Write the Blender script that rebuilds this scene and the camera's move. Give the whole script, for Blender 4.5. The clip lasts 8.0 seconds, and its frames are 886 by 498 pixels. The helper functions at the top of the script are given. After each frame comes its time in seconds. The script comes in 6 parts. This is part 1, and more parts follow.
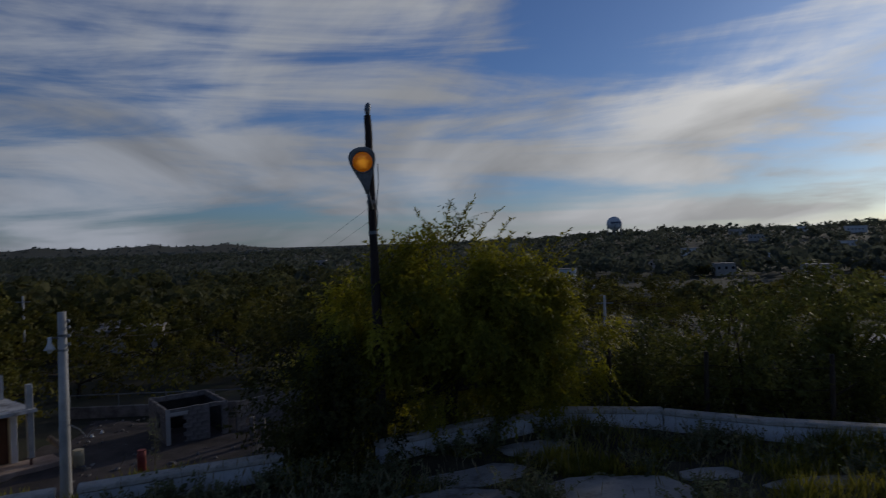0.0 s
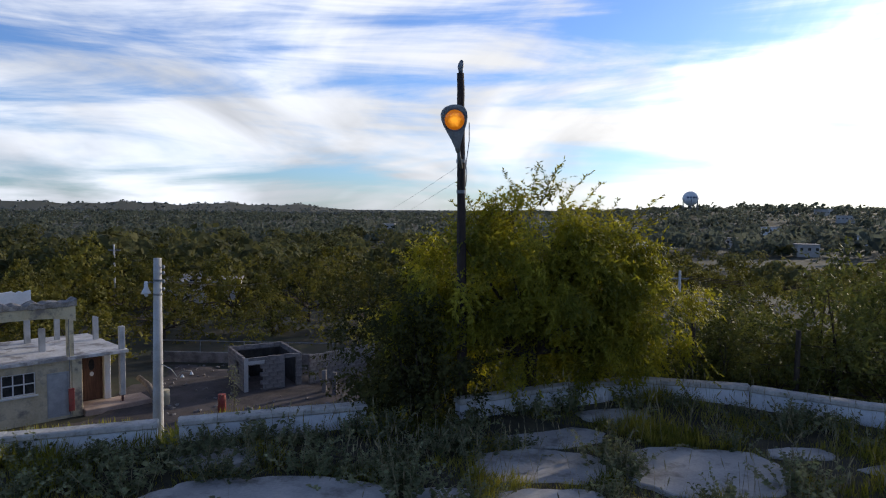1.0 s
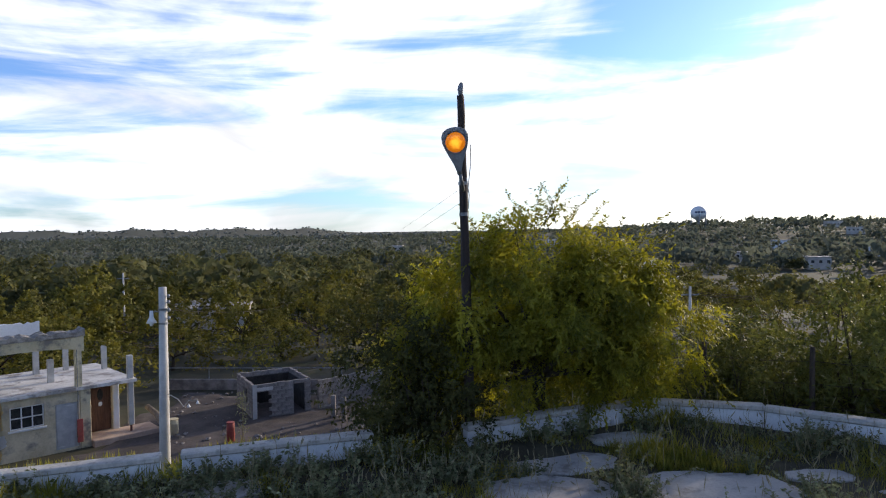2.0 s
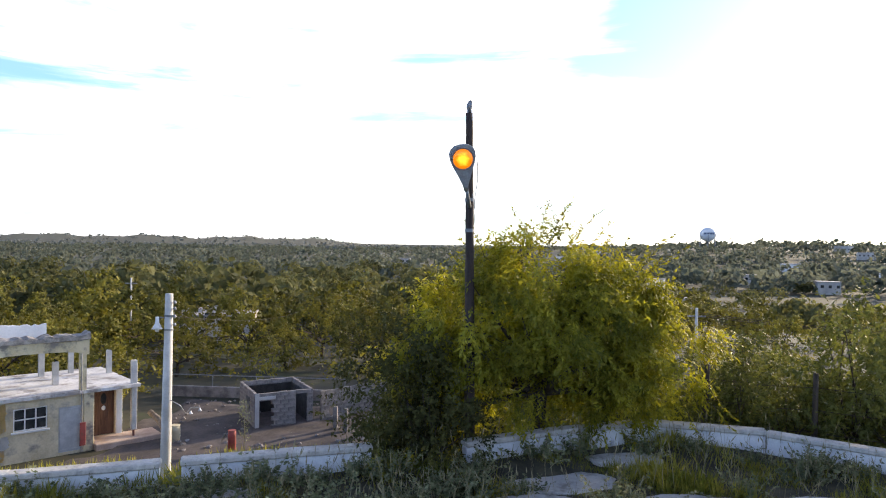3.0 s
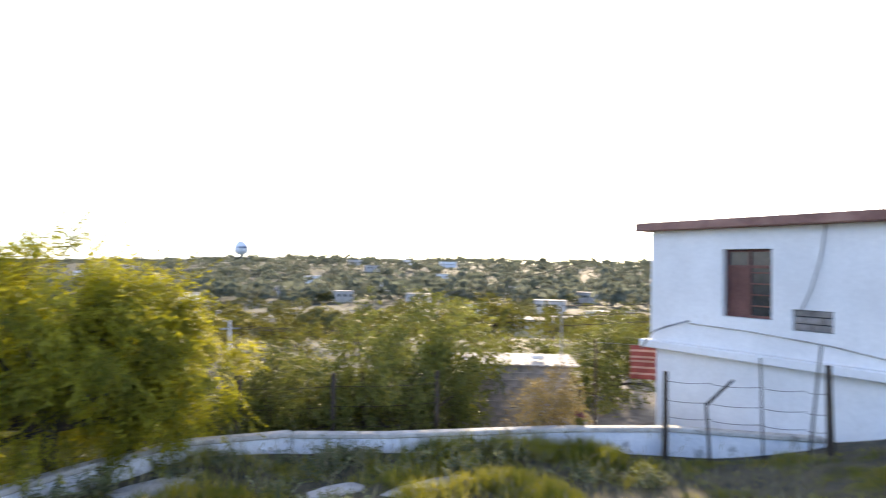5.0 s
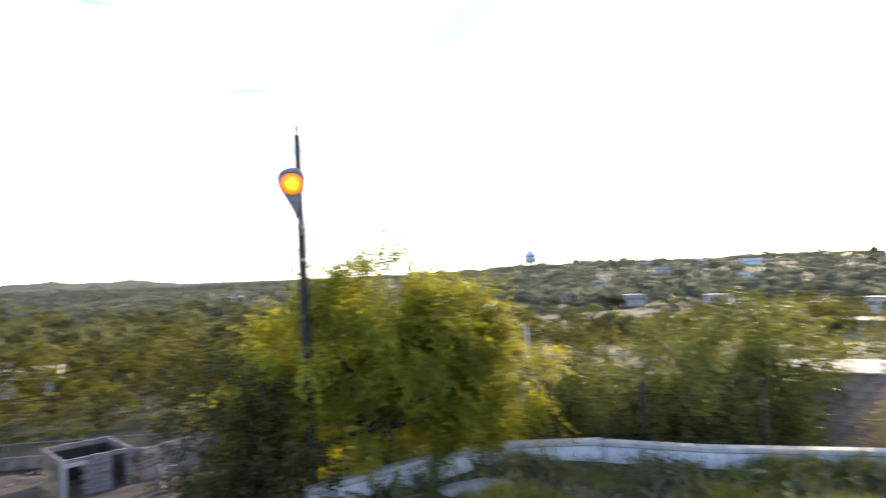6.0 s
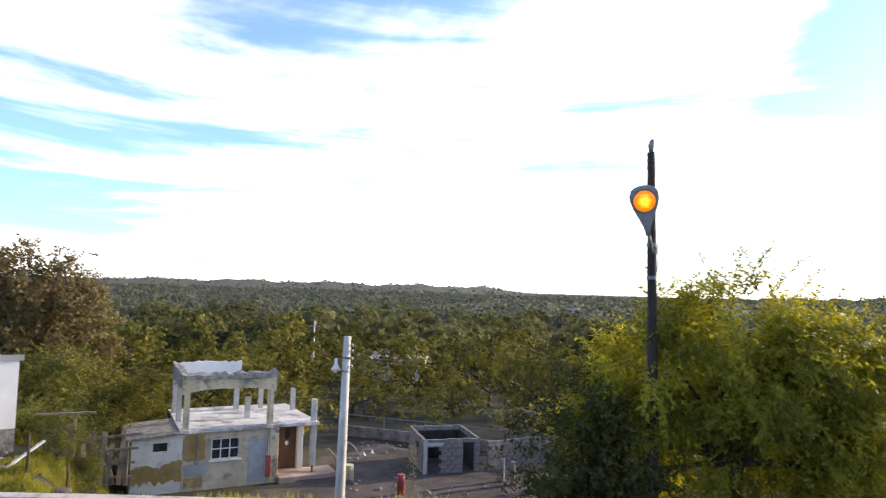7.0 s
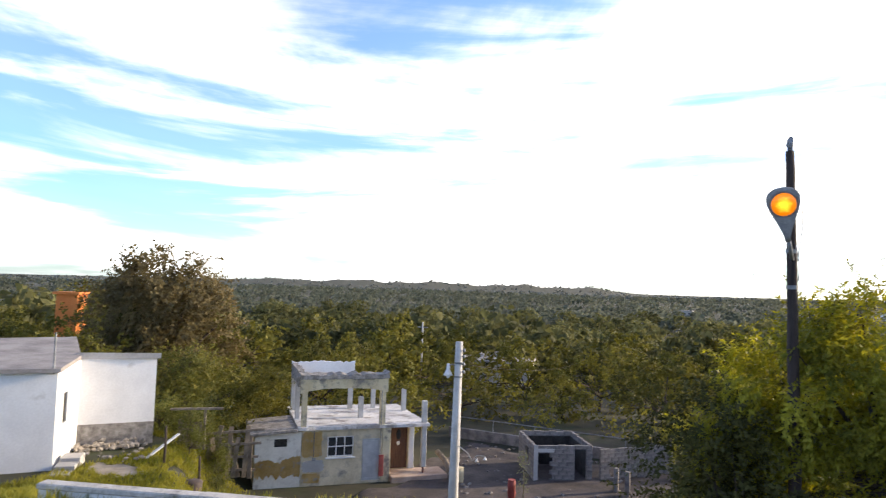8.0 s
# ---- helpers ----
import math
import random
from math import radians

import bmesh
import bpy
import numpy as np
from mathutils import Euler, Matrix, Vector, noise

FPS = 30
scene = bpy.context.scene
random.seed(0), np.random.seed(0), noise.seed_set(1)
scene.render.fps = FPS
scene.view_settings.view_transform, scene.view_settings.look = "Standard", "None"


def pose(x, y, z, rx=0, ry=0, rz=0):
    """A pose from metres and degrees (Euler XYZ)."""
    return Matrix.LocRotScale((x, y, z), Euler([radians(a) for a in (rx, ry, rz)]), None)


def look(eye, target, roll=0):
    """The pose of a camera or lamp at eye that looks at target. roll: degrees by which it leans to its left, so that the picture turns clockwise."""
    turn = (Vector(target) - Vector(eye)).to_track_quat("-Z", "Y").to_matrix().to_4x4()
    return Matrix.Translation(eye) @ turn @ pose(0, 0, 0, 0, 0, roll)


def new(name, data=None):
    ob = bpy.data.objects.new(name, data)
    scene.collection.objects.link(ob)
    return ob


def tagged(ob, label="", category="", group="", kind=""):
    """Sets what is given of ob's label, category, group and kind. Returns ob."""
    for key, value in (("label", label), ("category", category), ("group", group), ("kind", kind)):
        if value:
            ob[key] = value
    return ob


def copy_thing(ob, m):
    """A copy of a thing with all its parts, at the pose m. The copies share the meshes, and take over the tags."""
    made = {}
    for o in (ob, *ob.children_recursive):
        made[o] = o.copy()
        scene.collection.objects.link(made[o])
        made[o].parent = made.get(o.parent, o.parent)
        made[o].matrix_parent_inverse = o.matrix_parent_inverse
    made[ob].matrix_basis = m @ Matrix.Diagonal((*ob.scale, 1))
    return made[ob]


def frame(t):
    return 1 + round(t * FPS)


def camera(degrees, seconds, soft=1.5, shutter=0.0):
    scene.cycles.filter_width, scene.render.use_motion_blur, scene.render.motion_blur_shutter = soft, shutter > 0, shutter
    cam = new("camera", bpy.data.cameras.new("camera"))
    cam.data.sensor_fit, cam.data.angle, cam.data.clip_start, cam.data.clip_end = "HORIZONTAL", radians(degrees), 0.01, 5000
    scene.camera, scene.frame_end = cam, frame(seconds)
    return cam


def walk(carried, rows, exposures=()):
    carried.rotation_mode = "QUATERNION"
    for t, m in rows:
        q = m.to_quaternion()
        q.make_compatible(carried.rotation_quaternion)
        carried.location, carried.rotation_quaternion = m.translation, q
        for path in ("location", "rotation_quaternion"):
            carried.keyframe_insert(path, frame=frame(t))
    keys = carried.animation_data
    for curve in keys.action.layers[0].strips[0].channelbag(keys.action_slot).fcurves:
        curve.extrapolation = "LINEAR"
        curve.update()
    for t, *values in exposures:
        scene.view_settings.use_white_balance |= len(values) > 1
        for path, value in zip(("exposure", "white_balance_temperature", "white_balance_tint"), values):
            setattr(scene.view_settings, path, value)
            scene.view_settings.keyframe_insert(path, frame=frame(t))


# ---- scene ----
cam = camera(67.56, 8.0, soft=1.1, shutter=0.3)
# seconds, eye x, y, z, turn to the left, tilt up, roll (degrees)
PATH = [
    (0, 0.319, -0.083, 3.522, -5.02, -0.69, -1.70),
    (0.5, 0.114, -0.109, 3.436, -0.03, -2.12, 0.60),
    (0.7, 0.071, -0.079, 3.446, 0.72, -2.94, 0.64),
    (1, 0.007, -0.054, 3.414, 0.80, -3.47, 0.60),
    (1.5, 0.073, -0.023, 3.450, 1.52, -3.35, -1.60),
    (1.7, 0.066, 0.015, 3.457, 1.98, -2.68, -1.01),
    (2.8, 0.139, 0.116, 3.433, 0.06, -0.66, -0.20),
    (3, 0.124, -0.001, 3.477, 2.18, -0.49, 0.90),
    (3.5, 0.120, -0.100, 3.430, -11.00, 0.30, 2.60),
    (3.7, 0.180, -0.200, 3.450, -22.95, 0.25, 2.00),
    (4, 0.251, -0.396, 3.569, -34.14, 0.20, -0.10),
    (4.2, 0.260, -0.309, 3.583, -39.30, 0.86, -0.40),
    (4.65, 0.245, -0.083, 3.524, -44.25, 1.30, 0.36),
    (5.3, 0.141, 0.226, 3.436, -27.42, 1.75, 1.70),
    (5.5, 0.157, 0.256, 3.426, -26.03, 2.06, 1.80),
    (5.8, 0.192, 0.368, 3.438, -22.15, 1.92, -0.45),
    (5.9, 0.184, 0.440, 3.435, -17.34, 1.81, -1.90),
    (6, 0.118, 0.477, 3.425, -12.13, 2.03, -2.10),
    (6.2, 0.170, 0.292, 3.440, -1.26, 2.22, -1.86),
    (6.5, 0.184, 0.223, 3.429, 9.31, 2.72, 0.40),
    (7, -0.022, 0.307, 3.429, 16.66, 3.44, 1.80),
    (7.5, -0.096, 0.404, 3.459, 21.23, 4.37, 2.00),
    (8, -0.238, 0.400, 3.552, 25.73, 3.19, 1.90),
]
walk(cam, [(t, pose(x, y, z, 90 + tilt, 0, turn) @ pose(0, 0, 0, 0, 0, roll)) for t, x, y, z, turn, tilt, roll in PATH],
     exposures=[(0, -2.6, 5800, 10), (0.5, -1.9, 5900, 10), (0.7, -1.4, 6000, 10), (1.0, -0.85, 6100, 10), (1.5, -0.6, 6200, 10), (2.8, 0.45, 6900, 10), (3.5, 0.95, 7100, 10), (4.2, 1.25, 7200, 10),
                (5.5, 1.25, 7200, 10), (6.5, 0.75, 7000, 10), (8.0, 0.5, 7050, 10)])

# ---- world and sun ----
SUN_TURN, SUN_UP = 46.5, 15.0      # degrees from +y towards +x, and above the horizon
SUN_DIR = Vector((math.sin(radians(SUN_TURN)) * math.cos(radians(SUN_UP)), math.cos(radians(SUN_TURN)) * math.cos(radians(SUN_UP)), math.sin(radians(SUN_UP))))


def make_world():
    w = bpy.data.worlds.new("sky")
    scene.world = w
    w.use_nodes = True
    nt = w.node_tree
    nt.nodes.clear()
    N, L = nt.nodes.new, nt.links.new

    def math_node(op, a, b=None, clamp=False):
        n = N("ShaderNodeMath")
        n.operation, n.use_clamp = op, clamp
        for i, v in enumerate((a, b)):
            if v is None:
                continue
            if isinstance(v, (int, float)):
                n.inputs[i].default_value = v
            else:
                L(v, n.inputs[i])
        return n.outputs[0]

    sky = N("ShaderNodeTexSky")
    sky.sky_type, sky.sun_disc = "NISHITA", False
    sky.sun_elevation, sky.sun_rotation = radians(SUN_UP), radians(SUN_TURN)
    sky.altitude, sky.air_density, sky.dust_density, sky.ozone_density = 200, 1.0, 0.6, 2.5
    co = N("ShaderNodeTexCoord")
    sep = N("ShaderNodeSeparateXYZ")
    L(co.outputs["Generated"], sep.inputs[0])
    up = math_node("MAXIMUM", math_node("ADD", sep.outputs[2], 0.20), 0.05)
    flat = N("ShaderNodeCombineXYZ")
    L(math_node("DIVIDE", sep.outputs[0], up), flat.inputs[0])
    L(math_node("DIVIDE", sep.outputs[1], up), flat.inputs[1])
    turn = N("ShaderNodeMapping")
    turn.inputs["Location"].default_value = (3.4, 1.3, 0)
    turn.inputs["Rotation"].default_value = (0, 0, radians(12))
    turn.inputs["Scale"].default_value = (1.0, 0.5, 1)
    L(flat.outputs[0], turn.inputs[0])
    big = N("ShaderNodeTexNoise")
    big.inputs["Scale"].default_value, big.inputs["Detail"].default_value = 1.05, 10
    big.inputs["Roughness"].default_value, big.inputs["Distortion"].default_value = 0.55, 0.45
    L(turn.outputs[0], big.inputs["Vector"])
    # low cloud in long level streaks
    level = N("ShaderNodeMapping")
    level.inputs["Location"].default_value = (0.7, 2.2, 0.4)
    level.inputs["Rotation"].default_value = (radians(3), radians(-4), 0)
    level.inputs["Scale"].default_value = (1.5, 1.5, 11.0)
    L(co.outputs["Generated"], level.inputs[0])
    bands = N("ShaderNodeTexNoise")
    bands.inputs["Scale"].default_value, bands.inputs["Detail"].default_value = 1.25, 9
    bands.inputs["Roughness"].default_value, bands.inputs["Distortion"].default_value = 0.56, 0.5
    L(level.outputs[0], bands.inputs["Vector"])
    lift = N("ShaderNodeMapRange")
    lift.inputs["From Min"].default_value, lift.inputs["From Max"].default_value = 0.12, 0.42
    lift.inputs["To Min"].default_value, lift.inputs["To Max"].default_value = 0.80, 0.25
    L(sep.outputs[2], lift.inputs["Value"])
    both = N("ShaderNodeMix")
    L(lift.outputs[0], both.inputs[0])
    L(big.outputs[0], both.inputs[2])
    L(bands.outputs[0], both.inputs[3])
    # thicker cloud towards the sun
    dot = N("ShaderNodeVectorMath")
    dot.operation = "DOT_PRODUCT"
    dot.inputs[1].default_value = SUN_DIR
    L(co.outputs["Generated"], dot.inputs[0])
    near = math_node("MULTIPLY", math_node("POWER", math_node("MAXIMUM", dot.outputs["Value"], 0.0), 3.0), 0.035)
    # more cloud low over the horizon
    low = N("ShaderNodeMapRange")
    low.inputs["From Min"].default_value, low.inputs["From Max"].default_value = 0.0, 0.30
    low.inputs["To Min"].default_value, low.inputs["To Max"].default_value = 0.05, 0.0
    L(sep.outputs[2], low.inputs["Value"])
    dens = math_node("ADD", math_node("ADD", both.outputs[0], near), low.outputs[0])
    cover = N("ShaderNodeMapRange")
    cover.interpolation_type = "SMOOTHSTEP"
    cover.inputs["From Min"].default_value, cover.inputs["From Max"].default_value = 0.478, 0.64
    cover.inputs["To Min"].default_value, cover.inputs["To Max"].default_value = 0.06, 1.0
    L(dens, cover.inputs["Value"])
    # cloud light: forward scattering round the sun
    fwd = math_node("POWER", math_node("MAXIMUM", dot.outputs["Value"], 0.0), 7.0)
    thick = N("ShaderNodeTexNoise")
    thick.inputs["Scale"].default_value, thick.inputs["Detail"].default_value, thick.inputs["Distortion"].default_value = 1.1, 8, 0.6
    L(turn.outputs[0], thick.inputs["Vector"])
    shade = N("ShaderNodeMapRange")
    shade.inputs["From Min"].default_value, shade.inputs["From Max"].default_value = 0.36, 0.62
    shade.inputs["To Min"].default_value, shade.inputs["To Max"].default_value = 0.74, 1.24
    L(thick.outputs[0], shade.inputs["Value"])
    over = N("ShaderNodeMapRange")
    over.inputs["From Min"].default_value, over.inputs["From Max"].default_value = 0.32, 0.75
    over.inputs["To Min"].default_value, over.inputs["To Max"].default_value = 1.0, 0.34
    L(sep.outputs[2], over.inputs["Value"])
    away = N("ShaderNodeMapRange")
    away.inputs["From Min"].default_value, away.inputs["From Max"].default_value = -0.9, -0.3
    away.inputs["To Min"].default_value, away.inputs["To Max"].default_value = 0.48, 1.0
    L(dot.outputs["Value"], away.inputs["Value"])
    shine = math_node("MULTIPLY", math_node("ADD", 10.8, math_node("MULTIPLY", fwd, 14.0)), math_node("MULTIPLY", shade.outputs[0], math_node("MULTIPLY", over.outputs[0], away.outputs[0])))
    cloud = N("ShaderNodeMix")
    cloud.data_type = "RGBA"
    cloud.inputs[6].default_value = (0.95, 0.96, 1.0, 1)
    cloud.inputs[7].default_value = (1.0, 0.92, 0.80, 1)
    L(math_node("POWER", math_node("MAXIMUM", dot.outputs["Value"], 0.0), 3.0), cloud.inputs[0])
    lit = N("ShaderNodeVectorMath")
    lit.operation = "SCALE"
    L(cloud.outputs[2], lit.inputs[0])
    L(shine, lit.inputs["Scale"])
    mix = N("ShaderNodeMix")
    mix.data_type = "RGBA"
    L(cover.outputs[0], mix.inputs[0])
    air = N("ShaderNodeMix")
    air.data_type, air.blend_type = "RGBA", "MULTIPLY"
    air.inputs[0].default_value = 1.0
    air.inputs[7].default_value = (0.95, 1.30, 1.95, 1)
    L(sky.outputs[0], air.inputs[6])
    dome = N("ShaderNodeMapRange")
    dome.inputs["From Min"].default_value, dome.inputs["From Max"].default_value = 0.40, 0.85
    dome.inputs["To Min"].default_value, dome.inputs["To Max"].default_value = 1.0, 0.45
    L(sep.outputs[2], dome.inputs["Value"])
    deep = N("ShaderNodeVectorMath")
    deep.operation = "SCALE"
    L(air.outputs[2], deep.inputs[0])
    L(dome.outputs[0], deep.inputs["Scale"])
    L(deep.outputs[0], mix.inputs[6])
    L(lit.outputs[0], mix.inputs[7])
    bg = N("ShaderNodeBackground")
    bg.inputs["Strength"].default_value = 0.15
    L(mix.outputs[2], bg.inputs["Color"])
    L(bg.outputs[0], N("ShaderNodeOutputWorld").inputs[0])


make_world()
sun_data = bpy.data.lights.new("sun", "SUN")
sun_data.energy, sun_data.angle, sun_data.color = 5.0, radians(2.0), (1.0, 0.83, 0.62)
sun = new("sun", sun_data)
sun.matrix_world = look(SUN_DIR * 100, (0, 0, 0))

# ---- materials ----


def mat(name, c1, c2, rough=0.85, scale=4.0, fine=40.0, bump=0.25, metal=0.0, low=0.35, high=0.65, translucent=0.0, coords="Object", stretch=(1, 1, 1), vary=0.0, depth=0.02, stain=None, each=0.5):
    m = bpy.data.materials.new(name)
    m.use_nodes = True
    nt = m.node_tree
    N, L = nt.nodes.new, nt.links.new
    b = nt.nodes["Principled BSDF"]
    co = N("ShaderNodeTexCoord")
    mp = N("ShaderNodeMapping")
    mp.inputs["Scale"].default_value = stretch
    L(co.outputs[coords], mp.inputs[0])
    n1, n2 = N("ShaderNodeTexNoise"), N("ShaderNodeTexNoise")
    for n, s, d in ((n1, scale, 6), (n2, fine, 4)):
        n.inputs["Scale"].default_value, n.inputs["Detail"].default_value, n.inputs["Roughness"].default_value = s, d, 0.6
        L(mp.outputs[0], n.inputs["Vector"])
    add = N("ShaderNodeMath")
    add.operation = "MULTIPLY_ADD"
    add.inputs[1].default_value = 0.4
    L(n2.outputs[0], add.inputs[0])
    L(n1.outputs[0], add.inputs[2])
    sub = N("ShaderNodeMath")
    sub.operation = "SUBTRACT"
    sub.inputs[1].default_value = 0.2
    L(add.outputs[0], sub.inputs[0])
    ramp = N("ShaderNodeValToRGB")
    ramp.color_ramp.elements[0].position, ramp.color_ramp.elements[1].position = low, high
    ramp.color_ramp.elements[0].color, ramp.color_ramp.elements[1].color = (*c1, 1), (*c2, 1)
    L(sub.outputs[0], ramp.inputs[0])
    col = ramp.outputs[0]
    if stain:
        s_col, s_scale, s_low, s_high = stain
        n3 = N("ShaderNodeTexNoise")
        n3.inputs["Scale"].default_value, n3.inputs["Detail"].default_value, n3.inputs["Roughness"].default_value = s_scale, 8, 0.65
        L(mp.outputs[0], n3.inputs["Vector"])
        mr = N("ShaderNodeMapRange")
        mr.inputs["From Min"].default_value, mr.inputs["From Max"].default_value = s_low, s_high
        L(n3.outputs[0], mr.inputs["Value"])
        mx = N("ShaderNodeMix")
        mx.data_type = "RGBA"
        L(mr.outputs[0], mx.inputs[0])
        L(col, mx.inputs[6])
        mx.inputs[7].default_value = (*s_col, 1)
        col = mx.outputs[2]
    if vary:
        inf = N("ShaderNodeObjectInfo")
        geo = N("ShaderNodeNewGeometry")
        rnd = N("ShaderNodeMath")
        rnd.operation = "MULTIPLY_ADD"
        rnd.inputs[1].default_value = each
        L(geo.outputs["Random Per Island"], rnd.inputs[0])
        L(inf.outputs["Random"], rnd.inputs[2])
        mr = N("ShaderNodeMapRange")
        mr.inputs["From Max"].default_value = 1.0 + each
        mr.inputs["To Min"].default_value, mr.inputs["To Max"].default_value = 1 - vary, 1 + vary
        L(rnd.outputs[0], mr.inputs["Value"])
        hs = N("ShaderNodeHueSaturation")
        L(mr.outputs[0], hs.inputs["Value"])
        L(col, hs.inputs["Color"])
        col = hs.outputs[0]
    L(col, b.inputs["Base Color"])
    b.inputs["Roughness"].default_value, b.inputs["Metallic"].default_value = rough, metal
    if bump:
        bp = N("ShaderNodeBump")
        bp.inputs["Strength"].default_value, bp.inputs["Distance"].default_value = bump, depth
        L(sub.outputs[0], bp.inputs["Height"])
        L(bp.outputs[0], b.inputs["Normal"])
    if translucent:
        b.inputs["Specular IOR Level"].default_value = 0.2
        tr = N("ShaderNodeBsdfTranslucent")
        hs = N("ShaderNodeHueSaturation")
        hs.inputs["Value"].default_value, hs.inputs["Saturation"].default_value = 1.5, 1.1
        L(col, hs.inputs["Color"])
        L(hs.outputs[0], tr.inputs[0])
        ms = N("ShaderNodeMixShader")
        ms.inputs[0].default_value = translucent
        L(b.outputs[0], ms.inputs[1])
        L(tr.outputs[0], ms.inputs[2])
        L(ms.outputs[0], nt.nodes["Material Output"].inputs[0])
    return m


def glow(name, color, strength):
    m = bpy.data.materials.new(name)
    m.use_nodes = True
    b = m.node_tree.nodes["Principled BSDF"]
    b.inputs["Base Color"].default_value, b.inputs["Roughness"].default_value = (*color, 1), 0.3
    b.inputs["Emission Color"].default_value, b.inputs["Emission Strength"].default_value = (*color, 1), strength
    return m


M_GROUND = mat("dry_ground", (0.026, 0.029, 0.013), (0.062, 0.054, 0.032), 0.95, 0.09, 1.3, 0.5, depth=0.2, stain=((0.04, 0.055, 0.015), 0.25, 0.5, 0.62))
M_DIRT = mat("bare_dirt", (0.045, 0.036, 0.034), (0.115, 0.093, 0.086), 0.95, 0.7, 9, 0.6, depth=0.05)
M_SLAB = mat("old_concrete", (0.34, 0.33, 0.32), (0.54, 0.52, 0.49), 0.9, 1.2, 25, 0.3, stain=((0.13, 0.12, 0.10), 2.2, 0.52, 0.7))
M_SOIL = mat("mossy_soil", (0.035, 0.032, 0.02), (0.085, 0.075, 0.045), 0.95, 2.5, 30, 0.6)
M_WHITEWALL = mat("whitewashed_plaster", (0.60, 0.62, 0.66), (0.80, 0.81, 0.83), 0.85, 1.5, 18, 0.3, stain=((0.20, 0.20, 0.20), 3.0, 0.55, 0.72))
M_COPING = mat("coping_concrete", (0.38, 0.36, 0.33), (0.66, 0.63, 0.58), 0.9, 2, 22, 0.4, stain=((0.16, 0.15, 0.13), 4, 0.5, 0.68))
M_POLEWOOD = mat("creosote_wood", (0.018, 0.012, 0.010), (0.06, 0.04, 0.032), 0.8, 3, 30, 0.6, stretch=(6, 6, 0.4))
M_POLECONC = mat("pole_concrete", (0.42, 0.41, 0.39), (0.62, 0.60, 0.57), 0.85, 1.5, 30, 0.2)
M_STEEL = mat("painted_steel", (0.16, 0.17, 0.18), (0.30, 0.31, 0.32), 0.55, 5, 40, 0.1, 0.4)
M_HOUSING = mat("grey_cast_housing", (0.22, 0.225, 0.23), (0.36, 0.365, 0.37), 0.6, 5, 40, 0.1)
M_LENS = glow("sodium_lens", (1.0, 0.25, 0.01), 0.85)


def uneven_glow(m, centre, low, high):
    """Brighter behind the middle of the prismatic glass, with ripples."""
    nt = m.node_tree
    N, L = nt.nodes.new, nt.links.new
    b = nt.nodes["Principled BSDF"]
    co = N("ShaderNodeTexCoord")
    away = N("ShaderNodeVectorMath")
    away.operation = "DISTANCE"
    away.inputs[1].default_value = centre
    L(co.outputs["Object"], away.inputs[0])
    rip = N("ShaderNodeTexNoise")
    rip.inputs["Scale"].default_value, rip.inputs["Detail"].default_value = 22, 3
    L(co.outputs["Object"], rip.inputs["Vector"])
    add = N("ShaderNodeMath")
    add.operation = "MULTIPLY_ADD"
    L(rip.outputs[0], add.inputs[0])
    add.inputs[1].default_value = -0.11
    L(away.outputs["Value"], add.inputs[2])
    core = N("ShaderNodeMapRange")
    core.inputs["From Min"].default_value, core.inputs["From Max"].default_value = -0.03, 0.045
    core.inputs["To Min"].default_value, core.inputs["To Max"].default_value = 1.0, 0.0
    L(add.outputs[0], core.inputs["Value"])
    tone = N("ShaderNodeMix")
    tone.data_type = "RGBA"
    tone.inputs[6].default_value, tone.inputs[7].default_value = low, high
    L(core.outputs[0], tone.inputs[0])
    L(tone.outputs[2], b.inputs["Emission Color"])
    b.inputs["Emission Strength"].default_value = 1.0


uneven_glow(M_LENS, (0, 0.49, 0.07), (0.55, 0.14, 0.003, 1), (2.0, 0.75, 0.05, 1))
M_BULB = glow("sodium_bulb", (1.0, 0.58, 0.10), 3.5)
M_BARK = mat("bark", (0.03, 0.022, 0.016), (0.085, 0.065, 0.048), 0.95, 6, 40, 0.8, stretch=(3, 3, 0.6))
M_LEAF_A = mat("willow_leaf", (0.095, 0.098, 0.013), (0.335, 0.305, 0.042), 0.55, 1.4, 6, 0, translucent=0.42, vary=0.5)
M_LEAF_B = mat("mesquite_leaf", (0.052, 0.054, 0.012), (0.24, 0.215, 0.050), 0.7, 0.25, 0.9, 0, translucent=0.30, vary=0.36, each=0.2)
M_LEAF_D = mat("shrub_leaf", (0.045, 0.055, 0.014), (0.21, 0.21, 0.055), 0.6, 0.6, 5, 0, translucent=0.33, vary=0.35)
# skyline leaves: pale blue-grey, distance haze put into the base colour
M_LEAF_SKY = mat("hazed_skyline_leaf", (0.13, 0.145, 0.13), (0.19, 0.205, 0.19), 0.85, 0.01, 0.2, 0, translucent=0.3, vary=0.14)
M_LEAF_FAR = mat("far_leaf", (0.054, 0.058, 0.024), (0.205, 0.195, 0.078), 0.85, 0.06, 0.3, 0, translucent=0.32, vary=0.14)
# ridge leaves greyed too, with less haze in their colour
M_LEAF_RIDGE = mat("hazed_ridge_leaf", (0.075, 0.088, 0.066), (0.155, 0.162, 0.118), 0.9, 0.03, 0.2, 0, translucent=0.38, vary=0.14)
# same foliage as the crown beside it, its shade darkened into the colour
M_LEAF_SHADE = mat("shaded_shrub_leaf", (0.035, 0.039, 0.011), (0.145, 0.138, 0.036), 0.7, 1.2, 6, 0, translucent=0.15, vary=0.35)
M_STRAW = mat("straw", (0.20, 0.17, 0.09), (0.34, 0.29, 0.16), 0.8, 3, 20, 0, vary=0.3)
